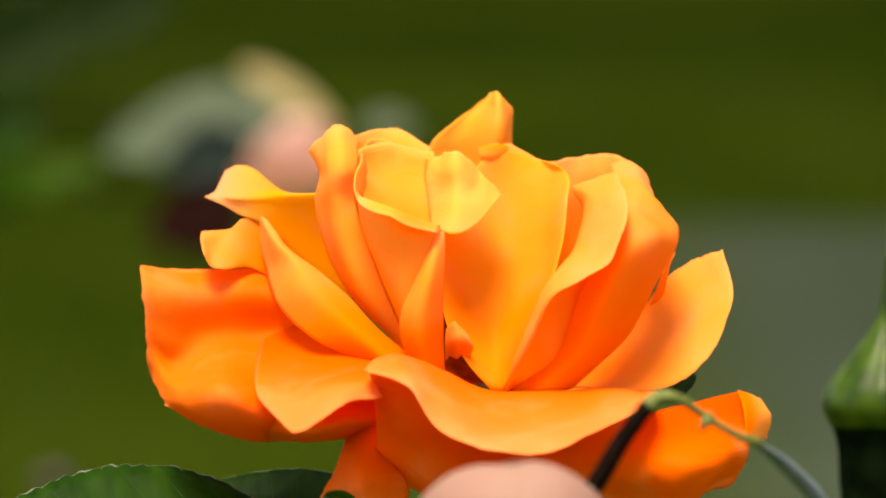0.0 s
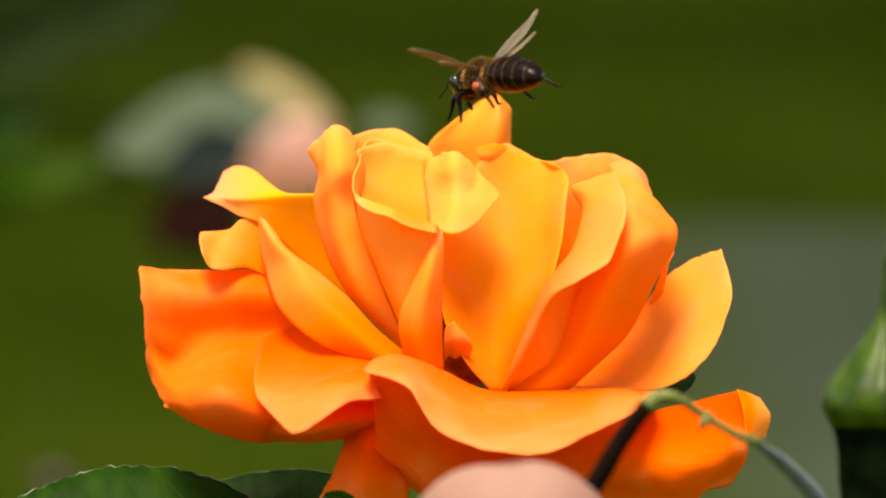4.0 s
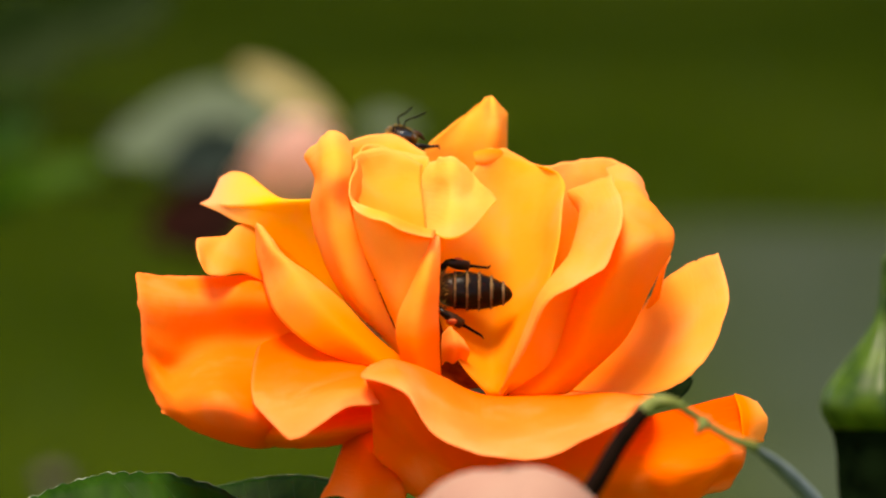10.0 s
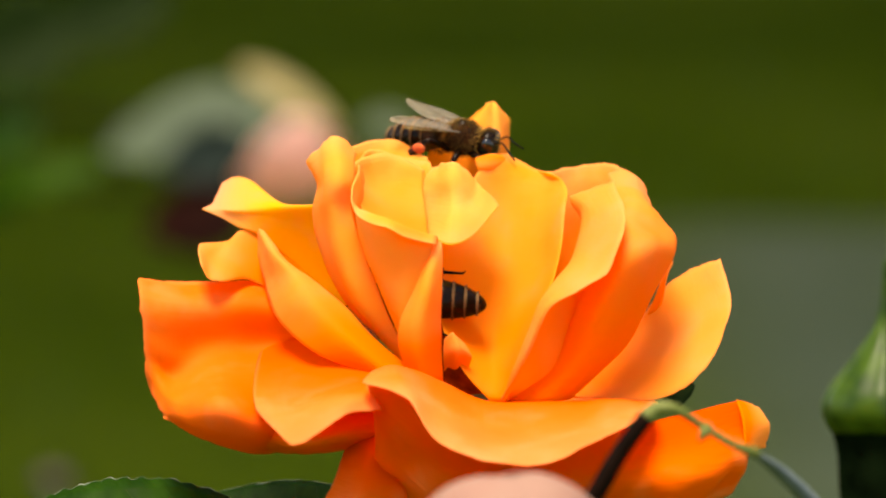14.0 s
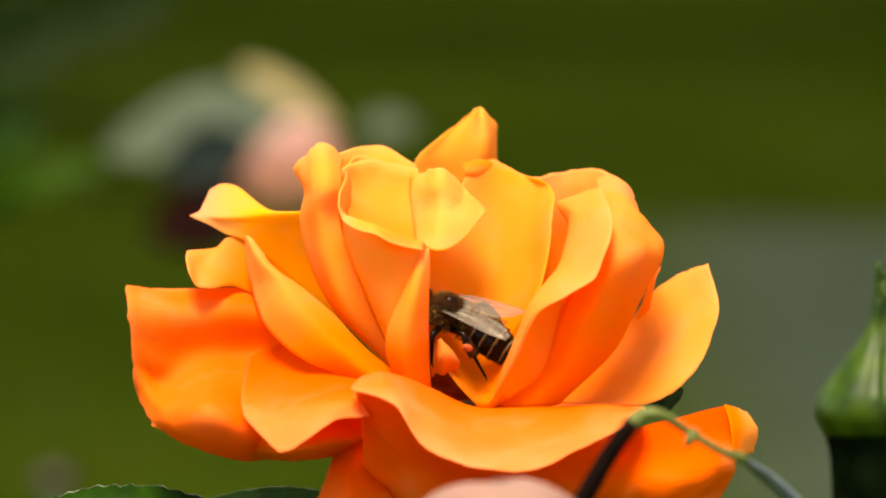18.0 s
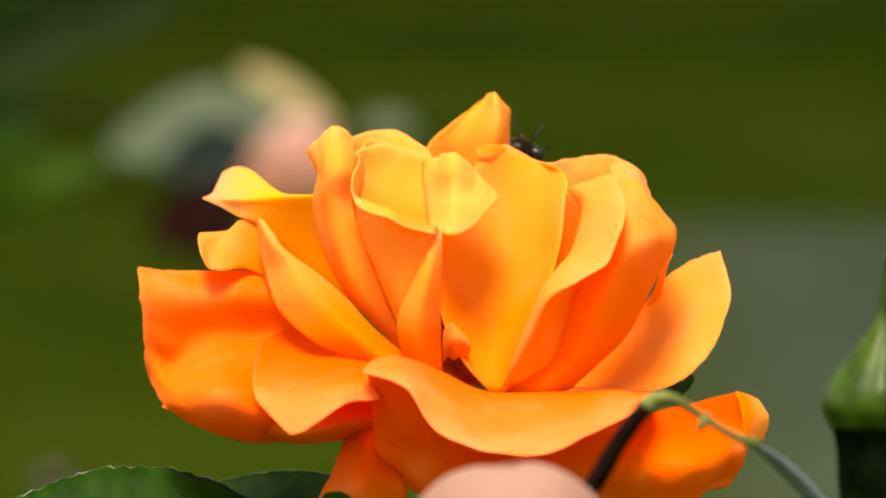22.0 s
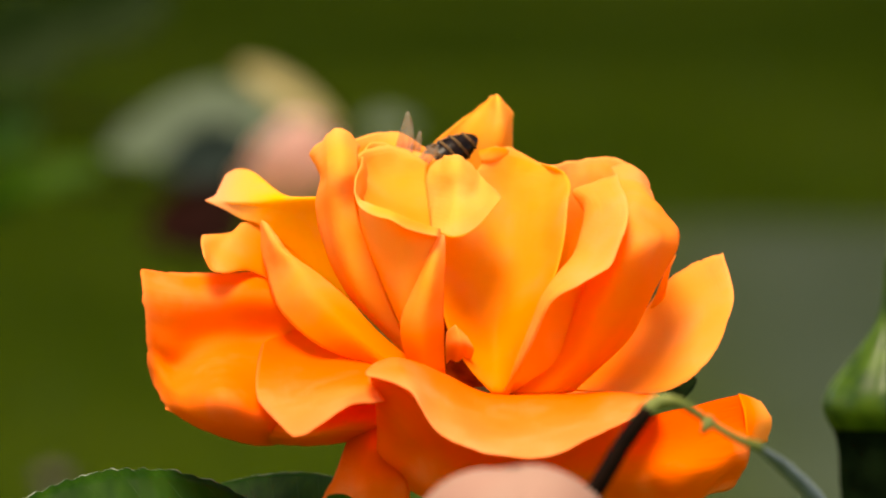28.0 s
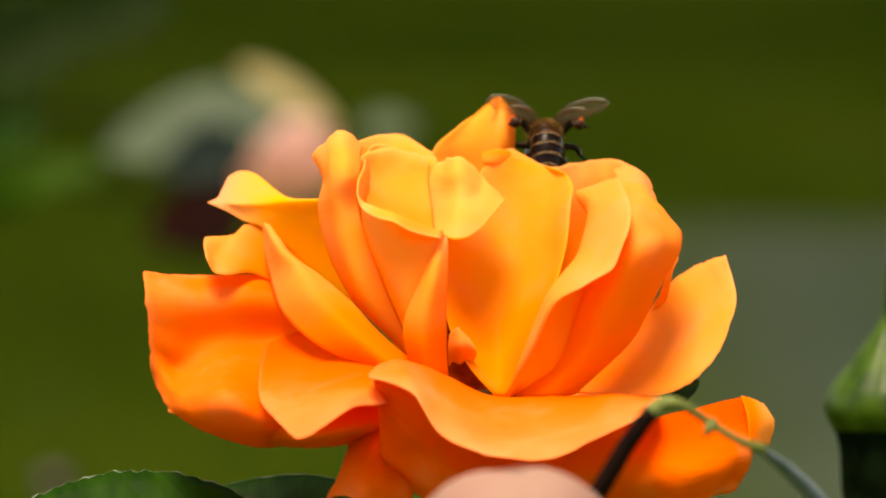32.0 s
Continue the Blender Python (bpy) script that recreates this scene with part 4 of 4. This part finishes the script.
        leg(bee, side, 3.2, (4.6, 2.3, -1.2), (5.6, 3.2, -3.2))
        leg(bee, side, 2.0, (2.2, 3.3, -0.9), (1.2, 4.6, -3.4))
        leg(bee, side, 0.8, (-0.9, 3.0, 0.5), (-4.6, 4.1, -2.6), load)
        wings.append((wing(bee, side, 7.8, 2.8, (2.2, side * 1.5, 1.3), back, rise), 0, 0))
        wings.append((wing(bee, side, 5.4, 2.0, (1.2, side * 1.4, 1.1), back, rise), 10, -8))
    part("mouthparts", tube([(5.9, 0, -1.5), (6.0, 0, -2.3), (5.7, 0, -3.0)], [0.45, 0.3, 0.12], 8), M_BROWN, hd)
    return bee, ab, wings


bee_a, abdomen_a, wings_a = honeybee("dark honeybee with orange pollen baskets and raised wings", 3, 52, 38, 1.0)
bee_b, abdomen_b, wings_b = honeybee("dark banded honeybee with spread wings inside the rose", 8, 58, 16, 0.8)

# sway of the bloom: seconds, sideways and upwards in mm, lean in degrees
SWAY = [
    (0, 0.00, -0.00, -0.00), (0.5, -0.04, -0.13, -0.21), (1, -0.06, -0.13, -0.12), (1.5, -0.05, -0.13, -0.21), (2, -0.06, -0.13, -0.21),
    (2.5, -0.01, -0.11, -0.18), (3, -0.13, -0.17, -0.33), (3.5, -0.13, 0.02, -0.17), (5.5, -0.14, -0.17, -0.14), (6, -0.27, -0.14, -0.14),
    (6.5, -0.35, -0.13, -0.19), (7, -0.28, -0.15, -0.14), (7.5, -0.29, -0.11, -0.19), (8, -0.51, -0.28, -0.24), (8.5, -0.65, -0.57, -0.41),
    (9, -0.53, -0.53, -0.32), (9.5, -0.56, -0.46, -0.37), (10, -0.47, -0.55, -0.38), (10.5, -0.38, -0.63, -0.41), (11, -0.33, -0.59, -0.35),
    (11.5, -0.41, -0.51, -0.35), (12, -0.48, -0.75, -0.36), (12.5, -0.51, -0.63, -0.41), (13, -0.64, -1.07, -0.43), (13.5, -0.30, -0.95, -0.23),
    (14, -0.24, -1.15, -0.35), (14.5, -0.34, -1.33, -0.35), (16.5, -0.45, -1.54, -0.05), (17, -1.28, -1.63, -0.42), (17.5, -1.24, -1.75, -0.14),
    (18, -1.56, -1.79, -0.60), (18.5, -0.95, -1.18, -0.17), (19, -0.91, -0.75, -0.18), (19.5, -0.89, -1.02, -0.21), (20, -0.68, -0.22, -0.04),
    (20.5, -0.58, -0.29, -0.16), (21, -0.55, -0.29, -0.16), (21.5, -0.26, -0.69, -0.07), (22, -0.26, -0.13, -0.08), (22.5, -0.17, -0.15, -0.09),
    (23, -0.25, -0.06, -0.19), (23.5, -0.09, -0.07, -0.14), (24, -0.09, -0.15, -0.16), (24.5, -0.07, -0.26, -0.21), (25, -0.09, -0.31, -0.18),
    (25.5, -0.04, -0.17, -0.13), (27.5, -0.07, -0.19, -0.13), (28, 0.05, -0.37, -0.06), (28.5, 0.04, -0.54, -0.09), (29, 0.09, -0.65, -0.14),
    (29.5, 0.00, -0.51, -0.18), (30, 0.20, -0.33, -0.09), (30.5, 0.18, -0.39, -0.08), (31, 0.29, -0.43, 0.04), (31.5, 0.31, -0.55, -0.11),
    (32, 0.33, -0.59, -0.06)]


def sway_rows(share=1.0):
    return [(t, STAND @ pose(dx * MM * share, 0, dz * MM * share, 0, lean * share, 0)) for t, dx, dz, lean in SWAY]


def bee_rows(rows):
    out = []
    for t, p, h, n in rows:
        h = Vector(h).normalized()
        n = Vector(n)
        n = (n - h * n.dot(h)).normalized()
        s = n.cross(h)
        m = Matrix((h, s, n)).transposed().to_4x4()
        out.append((t, STAND @ Matrix.Translation(Vector(p) * MM) @ m))
    return out


def motions():
    walk(rose, sway_rows())
    walk(spray, sway_rows())
    walk(twig, sway_rows())
    walk(pale, sway_rows(0.9))
    walk(bud, sway_rows(0.7))
    # place in mm in the bloom's space, direction of the head, direction of the back
    walk(bee_a, bee_rows([
        (0, (-18.84, 0.00, 36.06), (0.89, 0.00, 0.45), (-0.42, -0.33, 0.84)),
        (0.3, (-19.81, 2.00, 24.15), (0.89, -0.11, 0.44), (-0.46, -0.28, 0.84)),
        (0.5, (-16.68, 4.00, 16.68), (0.88, -0.10, 0.47), (-0.47, -0.29, 0.83)),
        (0.7, (-18.78, 7.00, 11.61), (0.97, 0.00, 0.25), (-0.24, -0.31, 0.92)),
        (1, (-12.71, 10.00, 7.88), (0.98, 0.20, 0.05), (0.01, -0.30, 0.95)),
        (1.3, (-12.60, 12.00, 7.00), (0.60, 0.80, 0.05), (0.00, -0.06, 1.00)),
        (1.6, (-13.00, 14.00, 6.80), (0.00, 1.00, 0.05), (0.00, -0.05, 1.00)),
        (2, (-12.50, 17.00, 6.60), (-0.60, 0.80, -0.05), (-0.05, -0.05, 1.00)),
        (2.25, (-12.60, 14.00, 6.60), (-0.98, 0.10, -0.15), (-0.15, -0.10, 0.98)),
        (2.5, (-13.20, 8.00, 6.40), (-0.65, -0.50, -0.57), (-0.50, -0.35, 0.79)),
        (2.7, (-16.50, 4.00, 5.00), (-0.60, -0.40, -0.69), (-0.55, -0.45, 0.70)),
        (3, (-26.61, -6.00, 0.65), (-0.46, -0.10, -0.88), (-0.64, -0.65, 0.41)),
        (3.15, (-27.04, -4.00, 3.63), (-0.97, 0.00, -0.23), (-0.20, -0.52, 0.83)),
        (3.3, (-31.02, -2.00, 7.23), (-0.88, 0.00, 0.47), (0.44, -0.34, 0.83)),
        (3.5, (-43.84, 5.00, 16.41), (-0.88, 0.10, 0.47), (0.40, -0.38, 0.84)),
        (3.8, (-66.14, 30.00, 27.94), (-0.69, 0.69, 0.20), (-0.01, -0.29, 0.96)),
        (4.1, (-75.64, 60.00, 36.09), (0.10, 0.99, 0.10), (0.02, -0.10, 0.99)),
        (4.4, (-66.74, 70.00, 38.05), (0.78, 0.62, 0.10), (0.07, -0.25, 0.97)),
        (4.8, (-18.94, 60.00, 33.42), (0.99, 0.10, -0.10), (0.13, -0.29, 0.95)),
        (5.05, (14.05, 45.00, 26.08), (0.64, -0.74, -0.21), (-0.01, -0.29, 0.96)),
        (5.25, (17.55, 32.00, 18.50), (-0.42, -0.88, -0.21), (0.03, -0.24, 0.97)),
        (5.5, (12.46, 26.00, 13.27), (-0.98, 0.00, -0.21), (-0.20, -0.31, 0.93)),
        (6, (6.36, 27.00, 4.35), (-0.95, 0.10, -0.30), (-0.32, -0.28, 0.91)),
        (6.5, (4.79, 27.00, 5.42), (-0.99, 0.10, 0.00), (-0.03, -0.30, 0.95)),
        (7.5, (3.45, 14.00, 1.91), (-0.98, -0.22, 0.00), (0.06, -0.29, 0.96)),
        (8.2, (-0.25, 14.00, 4.37), (-0.62, -0.78, -0.10), (0.08, -0.20, 0.98)),
        (8.5, (-2.22, 14.00, 13.30), (-0.21, -0.95, -0.21), (0.02, -0.22, 0.98)),
        (8.75, (-2.40, 14.00, 10.84), (0.52, -0.83, -0.21), (-0.03, -0.26, 0.97)),
        (9, (-4.25, 14.00, 9.17), (0.93, 0.21, -0.31), (0.35, -0.24, 0.90)),
        (9.5, (-7.65, 15.00, 7.46), (0.99, 0.11, 0.11), (-0.07, -0.31, 0.95)),
        (10, (-6.66, 16.00, 7.71), (0.38, 0.00, 0.92), (-0.81, -0.48, 0.33)),
        (10.25, (-5.17, 14.00, 12.68), (0.96, -0.24, 0.12), (-0.18, -0.26, 0.95)),
        (10.5, (-2.58, 13.00, 13.46), (0.74, -0.51, -0.43), (0.22, -0.42, 0.88)),
        (11, (-0.25, 14.00, 14.02), (0.76, -0.35, -0.54), (0.30, -0.55, 0.78)),
        (11.5, (-0.55, 14.00, 13.71), (0.73, -0.35, -0.58), (0.34, -0.55, 0.76)),
        (12, (-0.86, 14.00, 13.47), (0.70, -0.35, -0.62), (0.38, -0.55, 0.74)),
        (12.5, (-0.80, 14.00, 13.47), (0.70, -0.35, -0.63), (0.39, -0.55, 0.74)),
        (13, (-0.74, 14.00, 13.59), (0.68, -0.35, -0.64), (0.39, -0.56, 0.73)),
        (13.5, (-0.25, 14.00, 12.85), (0.88, -0.30, -0.38), (0.21, -0.45, 0.86)),
        (14, (0.18, 14.00, 12.30), (0.96, -0.25, -0.14), (0.03, -0.40, 0.92)),
        (14.5, (0.18, 14.00, 12.17), (0.95, -0.25, -0.16), (0.05, -0.40, 0.91)),
        (15.2, (0.98, 13.00, 8.66), (0.83, -0.21, -0.52), (0.36, -0.51, 0.78)),
        (16, (2.52, 13.50, 2.52), (0.30, -0.10, -0.95), (0.33, -0.92, 0.20)),
        (16.5, (2.52, 13.50, 0.06), (0.05, -0.05, -1.00), (0.20, -0.98, 0.06)),
        (26, (0.98, 13.50, -0.68), (-0.10, 0.00, -1.00), (-0.20, -0.98, 0.02)),
        (27, (-2.57, 11.00, 2.51), (-0.40, 0.00, -0.92), (-0.48, -0.85, 0.21)),
        (27.5, (-2.81, 11.00, 7.40), (-0.61, 0.10, -0.79), (-0.67, -0.60, 0.44)),
        (28, (-2.69, 11.00, 7.58), (-0.66, 0.10, -0.74), (-0.63, -0.61, 0.48)),
        (28.5, (-2.08, 11.00, 7.77), (-0.87, 0.10, -0.48), (-0.43, -0.62, 0.65)),
        (28.8, (0.98, 12.00, 4.66), (-0.52, 0.21, -0.83), (-0.54, -0.83, 0.13)),
        (29, (3.56, 13.00, 5.90), (-0.25, 0.20, -0.95), (-0.22, -0.97, -0.15)),
        (29.3, (2.52, 13.00, 6.33), (0.44, 0.22, -0.87), (0.59, -0.80, 0.09)),
        (29.5, (1.29, 14.00, 7.57), (0.86, 0.10, -0.50), (0.50, -0.39, 0.77)),
        (30, (2.71, 15.00, 9.44), (0.99, 0.10, -0.12), (0.15, -0.32, 0.94)),
        (30.3, (3.95, 15.00, 8.94), (0.99, 0.10, -0.05), (0.08, -0.29, 0.95)),
        (30.6, (5.62, 16.00, 9.08), (1.00, 0.00, 0.00), (0.00, -0.30, 0.95)),
        (31, (6.74, 17.00, 10.82), (0.96, -0.10, 0.24), (-0.26, -0.34, 0.90)),
        (31.3, (7.17, 17.00, 10.70), (0.98, -0.15, 0.16), (-0.20, -0.32, 0.92)),
        (31.5, (7.91, 17.00, 10.82), (0.98, -0.20, -0.08), (0.00, -0.33, 0.94)),
        (31.8, (9.97, 17.00, 11.70), (1.00, -0.05, -0.05), (0.03, -0.30, 0.95)),
        (31.9, (10.91, 18.00, 12.09), (0.72, 0.70, 0.00), (0.15, -0.16, 0.98)),
        (32, (11.27, 18.00, 13.19), (-0.05, 0.85, -0.52), (0.01, 0.53, 0.85))]))
    walk(bee_b, bee_rows([
        (0, (64.47, -20.00, 31.25), (-0.79, 0.57, -0.23), (-0.33, -0.09, 0.94)),
        (2.4, (30.10, -15.00, 44.38), (-0.97, 0.22, -0.11), (-0.17, -0.27, 0.95)),
        (3, (14.93, -15.00, 44.97), (-0.94, 0.31, -0.10), (-0.19, -0.24, 0.95)),
        (3.6, (6.70, -20.00, 31.25), (-0.70, 0.50, -0.50), (-0.57, 0.02, 0.82)),
        (4.4, (4.42, -16.00, 5.30), (-0.20, 0.76, 0.61), (0.08, -0.61, 0.79)),
        (5, (2.00, -11.00, -4.64), (-0.05, 0.20, 0.98), (-0.00, -0.98, 0.20)),
        (5.5, (2.79, -5.00, -4.51), (-0.38, 0.35, 0.85), (0.06, -0.91, 0.40)),
        (6, (3.32, -5.00, -5.11), (-0.66, 0.60, 0.46), (-0.28, -0.76, 0.59)),
        (6.5, (2.32, -5.00, -5.34), (-0.58, 0.60, 0.55), (-0.20, -0.76, 0.62)),
        (7, (2.49, -5.00, -4.57), (-0.59, 0.60, 0.54), (-0.21, -0.76, 0.61)),
        (7.5, (3.63, -4.00, -6.01), (-0.76, 0.50, 0.42), (-0.20, -0.79, 0.58)),
        (7.75, (3.21, -4.00, -6.01), (-0.88, 0.40, 0.24), (-0.18, -0.77, 0.61)),
        (8, (2.98, -3.50, -6.01), (-0.96, 0.25, 0.15), (-0.08, -0.72, 0.69)),
        (8.5, (2.68, -3.00, -3.52), (-0.98, 0.20, -0.05), (-0.19, -0.78, 0.60)),
        (9, (0.96, -2.00, -4.48), (-0.98, 0.20, 0.02), (-0.16, -0.85, 0.50)),
        (9.5, (-0.24, -2.00, -4.36), (-0.98, 0.20, 0.00), (-0.17, -0.85, 0.50)),
        (10, (-0.60, -2.00, -4.30), (-0.98, 0.20, -0.01), (-0.18, -0.85, 0.50)),
        (11, (-1.31, -2.00, -4.36), (-0.98, 0.20, -0.05), (-0.20, -0.85, 0.49)),
        (12, (-2.15, -2.00, -4.48), (-0.98, 0.20, -0.09), (-0.22, -0.85, 0.49)),
        (12.5, (-2.33, -2.00, -4.72), (-0.96, 0.25, -0.12), (-0.27, -0.83, 0.48)),
        (13, (-2.87, -2.00, -6.27), (-0.89, 0.30, -0.33), (-0.42, -0.83, 0.37)),
        (14, (-3.34, -2.00, -5.07), (-0.97, 0.25, -0.05), (-0.24, -0.83, 0.50)),
        (14.5, (-2.93, -2.00, -5.31), (-0.97, 0.25, -0.07), (-0.25, -0.83, 0.49)),
        (15.2, (0.95, -3.00, -7.10), (-0.76, 0.20, 0.61), (-0.11, -0.98, 0.19)),
        (16, (4.53, -4.00, -6.37), (-0.20, 0.10, 0.97), (-0.00, -0.99, 0.10)),
        (16.5, (5.83, -4.00, -7.08), (-0.08, 0.10, 0.99), (-0.00, -0.99, 0.10)),
        (17, (4.76, -4.00, -8.57), (-0.13, 0.10, 0.99), (-0.00, -0.99, 0.10)),
        (17.5, (3.03, -4.00, -7.38), (-0.42, 0.10, 0.90), (0.01, -0.99, 0.12)),
        (17.8, (2.50, -4.00, -7.38), (-0.79, 0.10, 0.60), (0.30, -0.80, 0.52)),
        (18, (2.26, -4.00, -7.49), (-0.91, 0.15, 0.38), (0.21, -0.61, 0.76)),
        (18.2, (2.85, -5.00, -6.17), (-0.58, 0.10, 0.81), (0.26, -0.92, 0.30)),
        (18.5, (3.67, -6.00, -1.48), (-0.19, 0.10, 0.98), (-0.00, -0.99, 0.10)),
        (18.8, (6.35, -1.00, 4.85), (0.30, 0.10, 0.95), (0.00, -0.99, 0.10)),
        (19, (8.21, 0.00, 8.87), (0.80, 0.10, 0.60), (-0.30, -0.79, 0.54)),
        (19.12, (10.11, 8.00, 11.33), (0.51, 0.76, 0.41), (-0.08, -0.43, 0.90)),
        (19.22, (10.24, 15.00, 12.40), (-0.46, 0.81, 0.36), (0.04, -0.38, 0.92)),
        (19.35, (9.38, 19.00, 12.61), (-0.97, 0.20, 0.15), (0.08, -0.32, 0.94)),
        (19.6, (10.35, 21.00, 12.16), (-0.85, 0.31, 0.42), (0.27, -0.42, 0.87)),
        (20, (12.15, 24.00, 12.83), (-0.99, 0.10, -0.11), (-0.13, -0.24, 0.96)),
        (20.5, (8.46, 28.00, 12.69), (-0.79, 0.32, 0.53), (0.35, -0.47, 0.81)),
        (21, (5.20, 31.00, 5.78), (-0.52, 0.21, 0.83), (0.55, -0.66, 0.51)),
        (21.5, (6.40, 30.00, 5.77), (0.10, 0.20, 0.97), (0.01, -0.98, 0.20)),
        (22, (7.20, 29.00, 6.40), (0.30, -0.20, 0.93), (0.05, -0.97, -0.22)),
        (22.25, (11.15, 30.00, 17.80), (0.62, 0.10, 0.78), (-0.63, -0.53, 0.57)),
        (22.5, (12.64, 26.00, 26.61), (0.88, -0.10, 0.47), (-0.47, -0.29, 0.83)),
        (22.65, (11.07, 26.00, 27.11), (0.50, -0.80, 0.35), (-0.35, 0.19, 0.92)),
        (22.8, (6.04, 26.00, 26.99), (-0.36, -0.86, 0.36), (0.27, 0.27, 0.92)),
        (23, (0.88, 26.00, 26.99), (-0.93, -0.21, 0.31), (0.35, -0.24, 0.90)),
        (23.3, (-5.96, 30.00, 38.07), (-0.91, 0.10, 0.40), (0.35, -0.36, 0.87)),
        (24.5, (-32.28, 60.00, 69.44), (-0.90, 0.30, 0.30), (0.18, -0.37, 0.91)),
        (32, (-35.62, 60.00, 72.77), (-0.90, 0.30, 0.30), (0.18, -0.37, 0.91))]))
    # wings: seconds, swept back, raised and twisted, in degrees
    for wings, rows in ((wings_a, [(0, 5, 35, 0), (0.85, 5, 35, 0), (1.0, 14, 76, 0), (1.6, 30, 62, 0), (2.2, 50, 40, 0), (2.6, 60, 15, 0), (3.0, 62, 25, 0), (3.2, 5, 35, 0), (5.3, 5, 35, 0), (5.5, 45, 40, 0), (6.0, 72, 8, 0), (8.25, 72, 8, 0), (8.5, 30, 65, 0), (8.8, 70, 12, 0), (10.05, 76, 4, 0), (10.3, 60, 30, 0), (10.5, 50, 55, 0), (11.0, 70, 8, 0), (11.5, 70, 8, 0), (13.0, 70, 10, 0), (14.0, 76, 8, 0), (14.5, 76, 8, 0), (16.0, 72, 10, 0), (27.0, 70, 15, 0), (28.5, 66, 22, 0), (28.8, 66, 22, 0), (29.0, 76, 10, 0), (29.3, 60, 40, 0), (29.5, 40, 30, 0), (30.2, 40, 30, 0), (30.5, 66, 20, 0), (31.0, 74, 2, 0), (31.8, 62, 8, -8), (32.0, 48, 0, -18)]),
                        (wings_b, [(0, 5, 30, 0), (4.6, 5, 30, 0), (5.2, 40, 22, 0), (6.0, 55, 18, 0), (7.0, 52, 18, 0), (7.6, 60, 60, 0), (8.0, 76, 30, 0), (8.6, -50, 4, 0), (14.5, -50, 4, 0), (15.2, 10, 10, 0), (16.0, 91, 3, 0), (17.5, 91, 3, 0), (18.0, 80, 6, 0), (18.5, 62, 14, 0), (18.8, 50, 60, 0), (19.0, 40, 78, 0), (19.3, 15, 45, 0), (19.6, 50, 62, 0), (20.0, 66, 40, 0), (20.5, 55, 60, 0), (21.0, 60, 10, 0), (21.8, 60, 10, 0), (22.1, 10, 35, 0), (32, 5, 35, 0)])):
        for (ob, side, root), more, less in wings:
            # the darker bee holds its left pair forward and high while it climbs
            held = [(t, -10, 82, 0) if wings is wings_b and side > 0 and 5.0 < t < 7.1 else (t, a, b, c) for t, a, b, c in rows]
            walk(ob, [(t, hinge(side, root, a + more, b + less, c)) for t, a, b, c in held])
    # bend of the abdomen at the waist: seconds, down and sideways in degrees
    walk(abdomen_a, [(t, pose(0, 0, 0, 0, p, y)) for t, p, y in [(0, 0, 0), (2.6, 0, 0), (3, -20, -1), (3.15, 0, 0), (10.5, 0, 0), (11, -46, -20), (11.5, -42, -13), (12, -35, -10), (12.5, -33, 4), (13, -44, -12), (13.5, -24, -11), (14, -9, -17), (14.5, -12, -16), (15.2, 0, 0), (27, 0, 0), (27.5, -18, 5), (28, -14, 7), (28.5, -10, 14), (28.8, 0, 0), (29, -65, -33), (29.3, -52, -99), (29.5, 0, 0), (30, -43, -6), (30.3, -30, -3), (30.6, -20, 7), (31, 0, 0), (31.9, 0, 0), (32, -85, 66)]])
    walk(abdomen_b, [(t, pose(0, 0, 0, 0, p, y)) for t, p, y in [(0, 0, 0), (5, 0, 0), (5.5, -15, -34), (6, -28, -61), (6.5, -33, -42), (7, -30, -53), (7.5, -25, -54), (7.75, -28, -42), (8, -19, -20), (8.5, -13, -20), (9, -11, 3), (9.5, -11, 4), (10, -11, 5), (11, -9, 7), (12, -7, 10), (12.5, -11, 10), (13, -17, 6), (14, -15, 2), (14.5, -16, 2), (15.2, 0, 0), (16, 0, 0), (16.5, 24, 1), (17, 21, 13), (17.5, 18, -1), (17.8, 4, -15), (18, -6, -9), (18.2, 9, 5), (18.5, -5, 13), (18.8, 0, 0), (19, -22, 21), (19.12, 0, 0), (19.6, 0, 0), (20, -27, -1), (20.5, 0, 0), (32, 0, 0)]])


motions()
